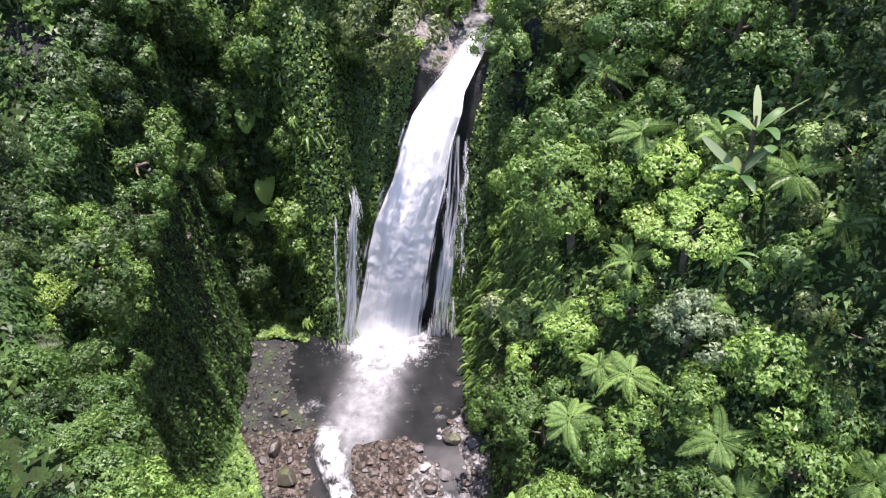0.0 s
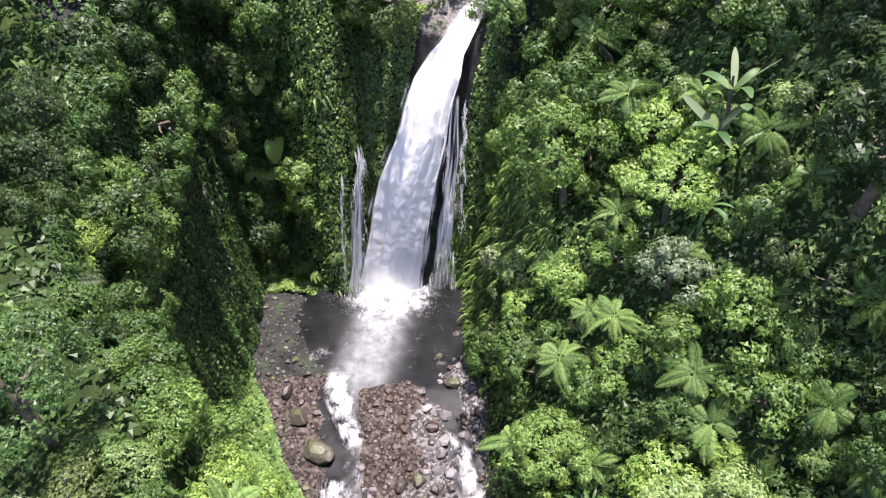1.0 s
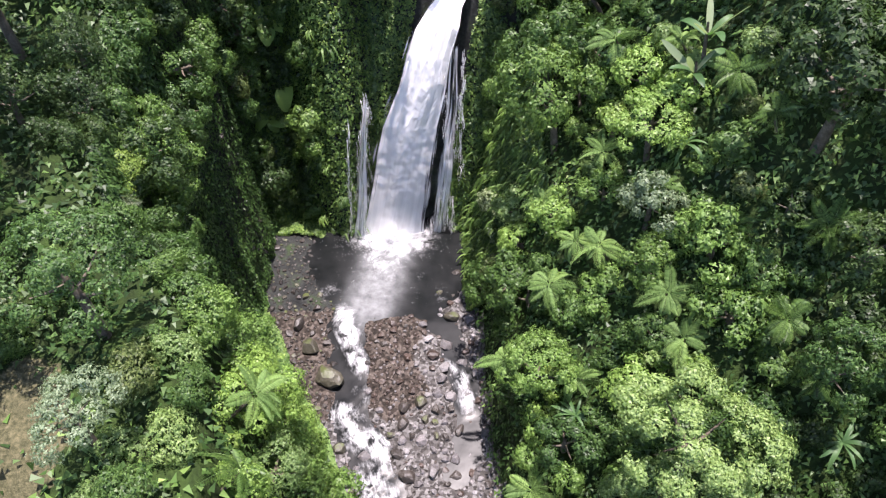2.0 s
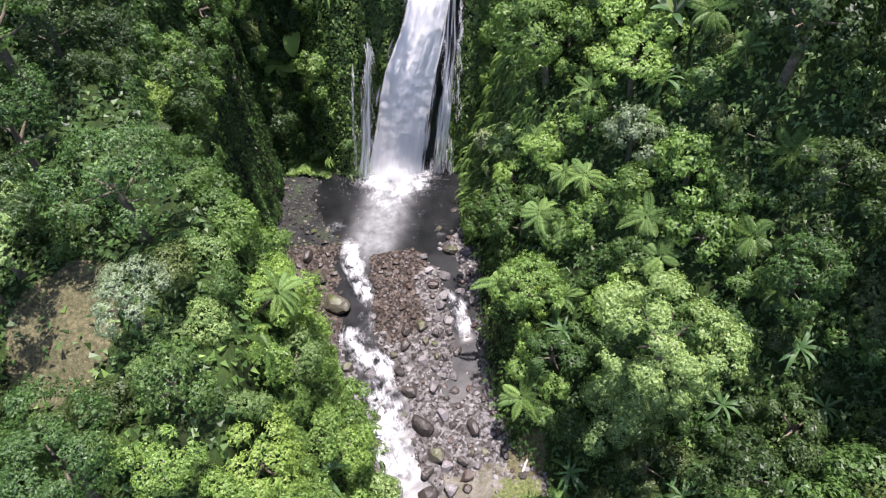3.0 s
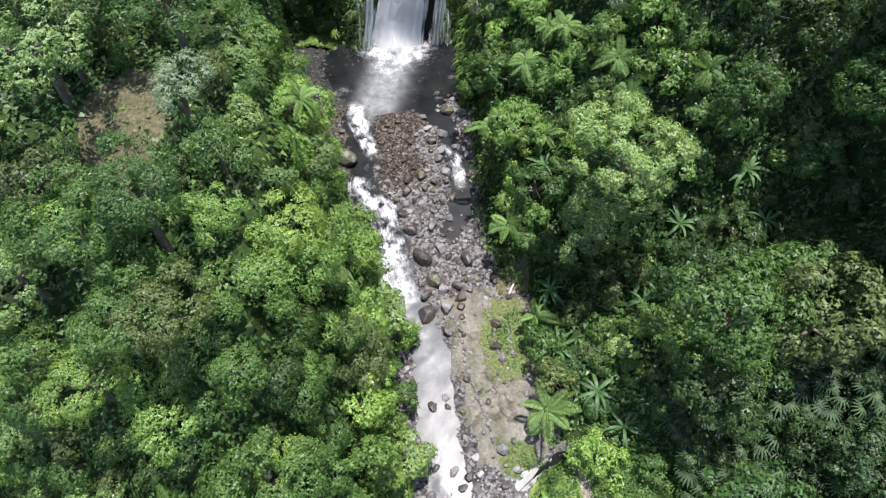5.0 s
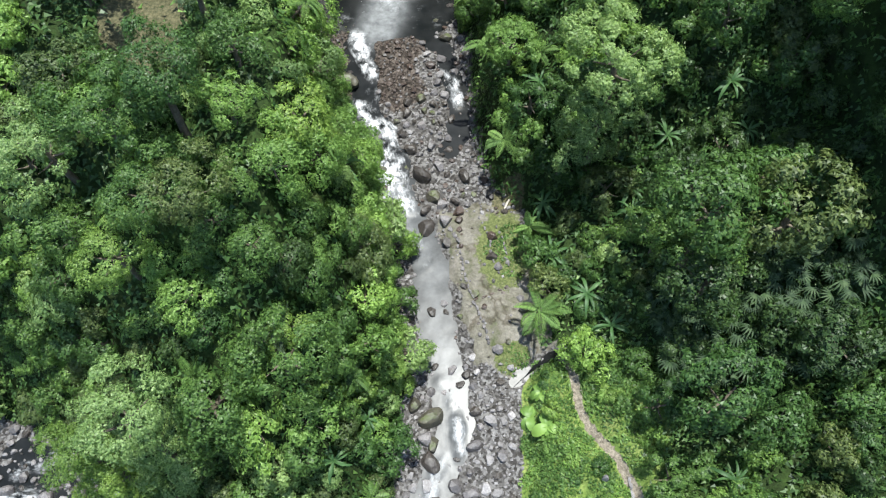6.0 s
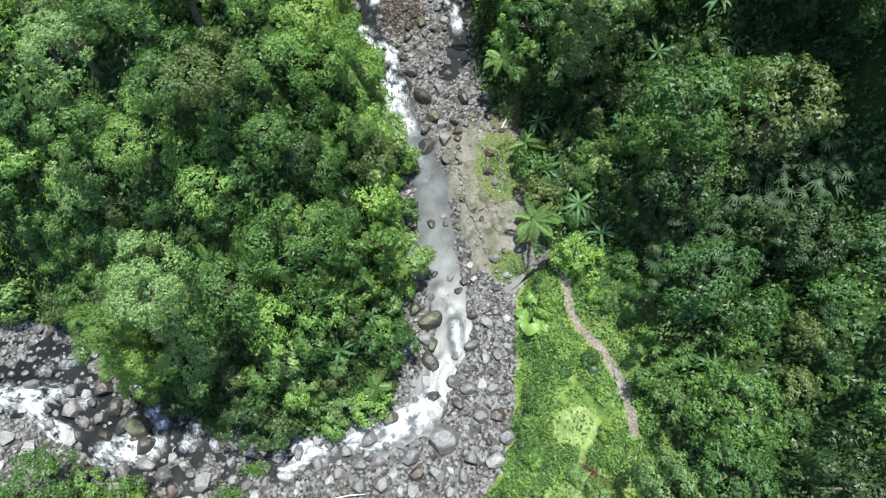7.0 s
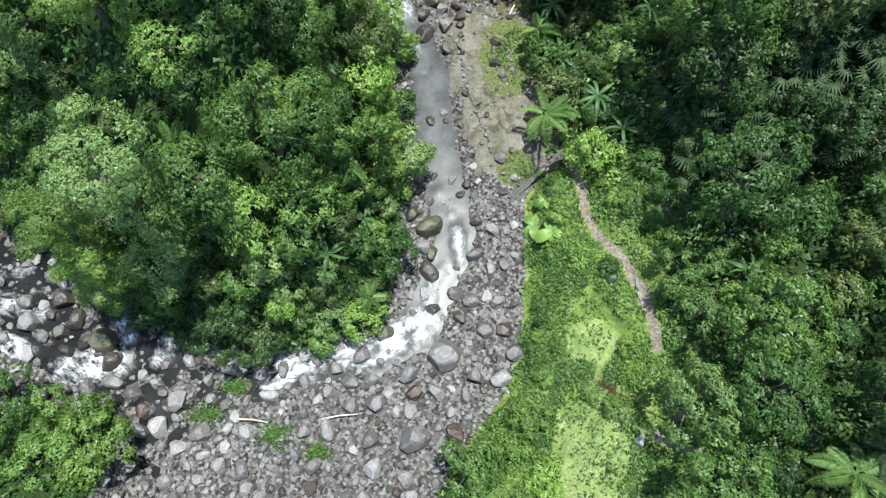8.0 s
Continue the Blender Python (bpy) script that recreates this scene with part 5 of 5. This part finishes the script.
thread("side_stream", [(-4.2, 25.25, 9.9), (-4.7, 25.1, 6), (-5.2, 24.9, 0.2)], 0.22, 420, 0.03)
thread("side_stream", [(-5.3, 25.1, 8.3), (-5.6, 24.95, 5), (-5.8, 24.8, 0.6)], 0.05, 130, 0.03)
for x0, x1, z0, z1, wide in ((1.05, 0.75, 12.2, 9.0, 0.05), (0.8, 0.45, 9.4, 5.6, 0.08), (0.95, 0.9, 10.4, 4.4, 0.04), (0.35, -0.1, 7.0, 2.6, 0.10), (-0.1, -0.6, 4.0, 0.0, 0.05), (0.0, -0.2, 3.2, -0.1, 0.04), (0.15, 0.25, 3.4, -0.1, 0.04), (0.3, 0.6, 3.2, 0.2, 0.04), (-0.3, -0.9, 3.0, 0.0, 0.05), (0.0, 0.1, 11.0, 5.0, 0.06)):
    y0, y1 = (float(np.interp(q, [0, 5, 9, 12.4], [25.2, 25.6, 26.2, 26.6])) - 0.35 for q in (z0, z1))
    thread("side_stream", [(x0, y0, z0), (x1, y1, z1)], wide, int(16 * (z0 - z1)), 0.09)

# spray where the fall strikes the pool
n = 30000
a, d = rng.uniform(0, 2 * math.pi, n), np.abs(rng.normal(size=n))
pos = np.stack([-3.4 + 1.4 * d * np.cos(a), 24.4 + 0.7 * d * np.sin(a) - 0.3, np.abs(rng.normal(size=n)) * 0.95 * np.exp(-d * 0.35)], -1)
size = rng.uniform(0.01, 0.03, n)
v, _ = leaf_tris(pos, rng.normal(size=(n, 3)), size, size)
spray = new("spray", leaf_sheet("spray", v, [SPRAY]))
tagged(spray, "white spray thrown up at the foot of the fall", "spray", kind="stuff")

# ---- boulders and stones ----


def boulder_mesh(name, seed, mat, detail=3, jag=0.25):
    bm = bmesh.new()
    bmesh.ops.create_icosphere(bm, subdivisions=detail, radius=0.5)
    for v in bm.verts:
        p = v.co * 2.2 + Vector((seed * 7.1, seed * 3.3, 0))
        v.co *= 1 + jag * noise.noise(p) + 0.5 * jag * noise.noise(p * 2.3)
        v.co.x = max(min(v.co.x, 0.44), -0.46)
        v.co.z = max(v.co.z * 0.75, -0.3)
    r = random.Random(seed)
    cuts = [(Vector((r.gauss(0, 1), r.gauss(0, 1), r.gauss(0.3, 0.6))).normalized(), r.uniform(0.27, 0.4)) for _ in range(9)]
    for v in bm.verts:
        for n, reach in cuts:
            over = v.co.dot(n) - reach
            if over > 0:
                v.co -= n * over * 0.92
    me = bpy.data.meshes.new(name)
    bm.to_mesh(me)
    bm.free()
    me.materials.append(mat)
    return me


def stone_mesh(name, seed, mat):
    """A small angular stone: the hull of a few points."""
    r = random.Random(seed)
    bm = bmesh.new()
    for _ in range(20):
        v = Vector((r.gauss(0, 1), r.gauss(0, 1), r.gauss(0, 1))).normalized()
        bm.verts.new((v.x * 0.5, v.y * 0.42 * r.uniform(0.8, 1.1), v.z * 0.34))
    bmesh.ops.convex_hull(bm, input=bm.verts)
    me = bpy.data.meshes.new(name)
    bm.to_mesh(me)
    bm.free()
    me.materials.append(mat)
    return me


BOULDERS = [
    (-0.8, 3.8, 1.35, 0, "dark rounded boulder at the foot of a cascade"), (-1.2, 7.3, 1.4, 0, "dark blocky boulder splitting the white water"),
    (-0.4, 5.7, 1.1, 3, "mossy brown boulder in the stream bed"), (-6.2, 14.4, 1.7, 3, "large moss-covered boulder on the west bank"),
    (0.35, 18.2, 0.95, 3, "mossy rounded boulder at the edge of the pool"), (0.2, -14.0, 1.9, 1, "big flat grey boulder where the streams meet"),
    (-1.1, -18.0, 1.6, 1, "large smooth grey boulder among river stones"), (-0.5, -7.6, 1.5, 3, "long flat boulder beside the rapids"),
    (-0.8, -8.6, 1.0, 1, "grey block beside the rapids"), (-0.5, -9.8, 1.3, 0, "dark grey boulder beside the rapids"), (-0.4, -8.9, 0.9, 3, "brown block beside the rapids"),
    (0.2, 13.4, 0.8, 1, "grey boulder on the gravel bar"), (0.5, 9.3, 0.8, 0, "dark boulder beside the east bank"), (1.5, 7.2, 1.0, 0, "dark angular boulder below the east bank"),
    (0.1, 5.2, 0.8, 1, "grey boulder in the stream bed"), (-4.7, 12.0, 0.6, 0, "dark boulder in white water"), (-0.1, 7.9, 0.8, 1, "grey boulder in the stream bed"),
    (-3.0, -16.4, 1.0, 1, "grey river boulder among river stones"), (-3.2, -18.0, 1.0, 1, "grey river boulder among river stones"), (-5.2, -17.6, 1.1, 2, "pale river boulder among river stones"), (-13.0, -17.4, 1.2, 2, "pale river boulder among river stones"),
    (3.0, -15.2, 1.1, 2, "pale river boulder among river stones"), (-2.6, -13.0, 1.0, 3, "brown boulder under the bank"), (-16.2, -13.4, 1.6, 3, "mossy boulder between two channels"),
    (-15.6, -14.4, 1.2, 0, "dark wet boulder between two channels"), (-14.6, -17.4, 1.1, 3, "brown river boulder among river stones"), (-18.6, -16.0, 1.0, 2, "pale river boulder among river stones"),
    (-0.3, -4.7, 0.7, 0, "dark boulder where the run breaks into rapids"), (0.6, -4.9, 0.8, 1, "grey boulder where the run breaks into rapids"), (1.4, -5.2, 0.6, 0, "dark boulder where the run breaks into rapids"),
    (1.9, -7.2, 0.7, 0, "dark boulder beside the rapids"), (1.8, -9.0, 0.9, 1, "grey boulder beside the rapids"), (0.9, -9.6, 0.6, 0, "dark boulder in the rapids"), (1.6, -11.4, 0.9, 1, "grey boulder beside the rapids"), (1.0, -12.2, 0.8, 0, "dark boulder in the rapids"), (2.2, -12.8, 1.0, 1, "grey boulder beside the rapids"), (-1.4, -6.9, 0.9, 3, "brown block under the bank"),
    (-0.9, 4.9, 0.8, 0, "dark boulder at the foot of a cascade"), (0.3, 4.0, 0.9, 1, "grey boulder in the stream bed"), (-1.9, 9.2, 0.9, 0, "dark boulder splitting the white water"), (-0.6, 9.4, 0.8, 1, "grey boulder in the stream bed"), (-1.2, 11.0, 0.7, 1, "grey boulder on the gravel bar"), (-2.2, 11.8, 0.8, 0, "dark boulder on the gravel bar"), (0.7, 11.6, 0.7, 0, "dark boulder beside the east bank"), (-0.5, 12.6, 0.6, 0, "dark boulder on the gravel bar"), (-4.4, 7.6, 0.7, 0, "dark boulder under the west bank"), (-4.0, 9.4, 0.5, 0, "dark boulder in white water"), (-5.4, 10.6, 0.8, 3, "mossy boulder under the west bank"),
    (0.9, 15.4, 0.7, 1, "grey boulder on the gravel bar"), (-0.2, 30.4, 0.7, 2, "pale ledge rock at the lip of the fall"), (0.2, 31.4, 0.6, 2, "pale ledge rock at the lip of the fall"), (-0.9, 30.0, 0.6, 1, "grey ledge rock at the lip of the fall"), (2.0, 30.6, 0.9, 1, "grey ledge rock at the lip of the fall"), (0.6, 32.8, 0.8, 2, "pale rock in the brook above the fall"), (-7.4, 16.2, 1.2, 3, "mossy boulder on the west bank"), (-8.2, 17.6, 0.9, 0, "dark wet boulder beside the pool"),
]
for x, y, d in ((-18.4, -11.4, 1.2), (-17.6, -12.4, 1.1), (-17.0, -13.4, 1.0), (-18.4, -13.0, 0.9), (-17.4, -11.2, 0.8), (-16.6, -12.2, 0.8), (-18.9, -12.2, 0.7), (-17.9, -13.9, 0.8), (-16.2, -14.0, 0.7)):
    BOULDERS.append((x, y, d, 0, "dark wet boulder between two channels"))
for x, y, d in ((-20.0, -12.6, 1.2), (-21.0, -13.3, 0.8), (-22.4, -11.2, 0.9), (-20.2, -11.6, 1.0), (-16.6, -15.7, 1.0), (-15.4, -15.4, 1.1), (-17.6, -15.9, 0.8), (-15.6, -16.4, 0.9), (-13.9, -17.6, 1.0), (-4.9, -14.7, 0.8), (-6.4, -15.3, 0.8), (-4.2, -15.4, 0.9), (-5.2, -15.8, 0.8), (-3.2, -15.2, 0.8)):
    BOULDERS.append((x, y, d, 1, "grey boulder beside white water"))
place = random.Random(5)
while len(BOULDERS) < 130:
    if len(BOULDERS) < 97:
        x, y, d, tone = place.uniform(-3.6, 1.4), place.uniform(4.5, 13.0), place.uniform(0.4, 0.95), place.choice((0, 0, 1, 3))
        label = ("dark wet boulder in the stream bed", "grey boulder in the stream bed", "", "mossy brown boulder in the stream bed")[tone]
    else:
        x, y, d, tone = place.uniform(-11, 3), place.uniform(-19.5, -13.2), place.uniform(0.55, 1.15), place.choice((1, 1, 2))
        label = ("", "grey river boulder among river stones", "pale river boulder among river stones")[tone]
    if in_bed(x, y, 0.3) and all(math.hypot(x - b[0], y - b[1]) > 0.55 * (d + b[2]) for b in BOULDERS):
        BOULDERS.append((x, y, d, tone, label))
TONES = (DARKSTONE, STONE, PALESTONE, MOSSSTONE, BROWNSTONE)
shapes = {(k, t): boulder_mesh("boulder", k, TONES[t]) for k in range(6) for t in range(5)}
placed_rocks = []
for k, (x, y, d, tone, label) in enumerate(BOULDERS):
    ob = tagged(new("boulder", shapes[k % 6, tone]), label, "boulder", "boulders in the stream bed")
    z = max(float(height_at(x, y)), float(level(y)) - 0.25)
    ob.matrix_basis = pose(x, y, z + 0.14 * d, 0, 0, rng.uniform(0, 360)) @ Matrix.Diagonal((d * 1.05, d * 0.9, d * rng.uniform(0.75, 0.95), 1))
    placed_rocks.append((x, y, d * 0.5))

pieces = {(k, t): stone_mesh("stone", 10 * k + t, TONES[t]) for k in range(5) for t in range(5)}
tries = 42000
px, py = rng.uniform(-25, 5, tries), rng.uniform(-24, 24.5, tries)
dry = height_at(px, py) - level(py)
keep = in_bed(px, py, -0.1) & (dry > -0.46) & (rng.uniform(0, 1, tries) < np.where(dry < -0.1, np.where(py < 14, np.where((py < -4.4) & (py > -12.4), 0.35, np.where(py < -12.4, 0.12, 0.25)), 0.04), np.clip(0.5 + dry * 2.5, 0.2, 1)))
keep &= ~((px > 1.4) & (py > -4.6) & (py < 4.6) & (rng.uniform(0, 1, tries) < 0.95))
keep &= ~((px < 1.4) & (py > -4.4) & (py < 2.6) & (rng.uniform(0, 1, tries) < 0.8))
px, py = px[keep], py[keep]
spots = np.array(placed_rocks)
chosen = []
for x, y in zip(px, py):
    u = rng.uniform()
    if y > 12.5 and x < -1.0:
        d = 0.16 + 0.45 * u ** 2.6
    elif y > 2.5:
        d = 0.18 + 0.7 * u ** 1.8
    elif y > -12.0:
        d = 0.16 + 0.75 * u ** 2.4
    else:
        d = 0.24 + 0.95 * u ** 1.7
    if (np.hypot(spots[:, 0] - x, spots[:, 1] - y) - 0.86 * (spots[:, 2] + d * 0.5)).min() < 0:
        continue
    spots = np.vstack([spots, (x, y, d * 0.5)])
    chosen.append((x, y, d))
chosen.sort(key=lambda s: -s[2])
loose = []
for k, (x, y, d) in enumerate(chosen):
    z = float(height_at(x, y))
    if y > 12:
        tone = int(rng.choice([0, 0, 0, 3] if x < -5.2 or y > 19.5 else [4, 4, 4, 0, 1] if x < -1.3 else [1, 1, 4, 2, 4]))
    elif y > -4:
        tone = int(rng.choice([0, 1, 1, 4, 3])) if d > 0.4 else int(rng.choice([1, 1, 2, 4, 2]))
    elif y > -12:
        tone = int(rng.choice([0, 1, 1, 2, 2]))
    else:
        tone = int(rng.choice([1, 1, 2, 2, 4]))
    m = pose(x, y, max(z, float(level(y)) - 0.12) + 0.1 * d, rng.uniform(-15, 15), rng.uniform(-15, 15), rng.uniform(0, 360)) @ Matrix.Diagonal((d, d, d * rng.uniform(0.7, 1.1), 1))
    if k < 230:
        ob = part("stone", pieces[k % 5, tone], ground)
        ob.matrix_basis = m
    else:
        loose.append((m, k % 5, tone))
for tone in range(5):
    bits = []
    for m, k, t in loose:
        if t == tone:
            me = pieces[k, t]
            a = np.array(m)
            v = np.array([w.co for w in me.vertices]) @ a[:3, :3].T + a[:3, 3]
            bits.append((v, [tuple(p.vertices) for p in me.polygons]))
    if bits:
        v, f = joined(bits)
        ob = new("pebbles", mesh_of("pebbles", v, f, [TONES[tone]]))
        ob.parent = ground
        tagged(ob, ("wet dark", "grey", "pale", "mossy", "wet brown")[tone] + " pebbles strewn over the stream bed", kind="stuff")

# driftwood poles stranded on the stones
for x, y, turn, length in ((-4.6, -17.0, 8, 1.7), (-8.6, -17.2, -6, 1.4)):
    v, f = tube([(-length / 2, 0, 0.03), (0, 0.05, 0.06), (length / 2, 0, 0.02)], [0.05, 0.045, 0.03], 6)
    ob = tagged(new("driftwood", mesh_of("driftwood", v, f, [DRIFT], True)), "bleached driftwood pole lying on river stones", "driftwood", "driftwood poles")
    ob.matrix_basis = pose(x, y, float(height_at(x, y)) + 0.22, 0, 0, turn)
# small pale stones where the path starts
for k in range(14):
    x, y, d = 6.3 + rng.uniform(-0.8, 0.8), -4.5 + rng.uniform(-0.35, 0.35), rng.uniform(0.15, 0.35)
    ob = part("stone", pieces[k % 5, 2], ground)
    ob.matrix_basis = pose(x, y, float(height_at(x, y)) + 0.08, 0, 0, rng.uniform(0, 360)) @ Matrix.Scale(d, 4)


def stone_row(points, gap, d, tone, rise=0.06):
    """Flat stones laid end to end along a line on the ground."""
    for (x0, y0), (x1, y1) in zip(points, points[1:]):
        steps = max(int(math.hypot(x1 - x0, y1 - y0) / gap), 1)
        for k in range(steps):
            x, y = x0 + (x1 - x0) * k / steps + rng.uniform(-0.05, 0.05), y0 + (y1 - y0) * k / steps + rng.uniform(-0.05, 0.05)
            ob = part("stone", pieces[int(rng.integers(5)), tone], ground)
            ob.matrix_basis = pose(x, y, float(height_at(x, y)) + rise, 0, 0, math.degrees(math.atan2(y1 - y0, x1 - x0)) + rng.uniform(-20, 20)) @ Matrix.Diagonal((d * rng.uniform(0.9, 1.5), d * rng.uniform(0.6, 0.9), d * 0.6, 1))


# broken ledges that step up the rock shelf
stone_row([(2.4, 4.2), (2.9, 3.0), (3.0, 1.6), (3.5, 0.4)], 0.3, 0.26, 1)
stone_row([(3.4, 3.6), (3.8, 2.2), (4.0, 0.8)], 0.32, 0.24, 1)
stone_row([(0.9, 3.0), (1.2, 1.6), (1.5, 0.2), (1.9, -1.2), (2.5, -2.6), (2.8, -3.8)], 0.3, 0.34, 1)
stone_row([(2.0, -0.9), (3.0, -0.6), (4.2, -0.1)], 0.4, 0.3, 4, 0.0)
# steps and kerb stones along the path
stone_row([(9.1, -11.2), (9.3, -12.6)], 0.3, 0.36, 2, 0.03)
stone_row([(8.7, -17.7), (9.3, -18.4), (10.2, -19.0)], 0.3, 0.36, 2, 0.05)
marker = tagged(new("standing_stone", boulder_mesh("standing_stone", 11, PALESTONE)), "small pale upright stone on the grassy terrace", "stone")
marker.matrix_basis = pose(7.9, -11.2, float(height_at(7.9, -11.2)) + 0.2, 0, 0, 20) @ Matrix.Diagonal((0.4, 0.34, 0.9, 1))
block = tagged(new("white_stone", boulder_mesh("white_stone", 12, PALESTONE)), "pale block of stone beside the lawn hedge", "stone")
block.matrix_basis = pose(8.3, -18.5, float(height_at(8.3, -18.5)) + 0.15, 0, 0, 70) @ Matrix.Diagonal((0.8, 0.45, 0.7, 1))
v, f = tube([(-0.6, 0, 0.02), (0, 0.04, 0.05), (0.6, 0, 0.03)], [0.07, 0.065, 0.05], 7)
log = tagged(new("log", mesh_of("log", v, f, [DRIFT], True)), "short bleached log lying on bare brown earth", "log")
log.matrix_basis = pose(4.1, 5.3, float(height_at(4.1, 5.3)) + 0.06, 0, 0, 65)
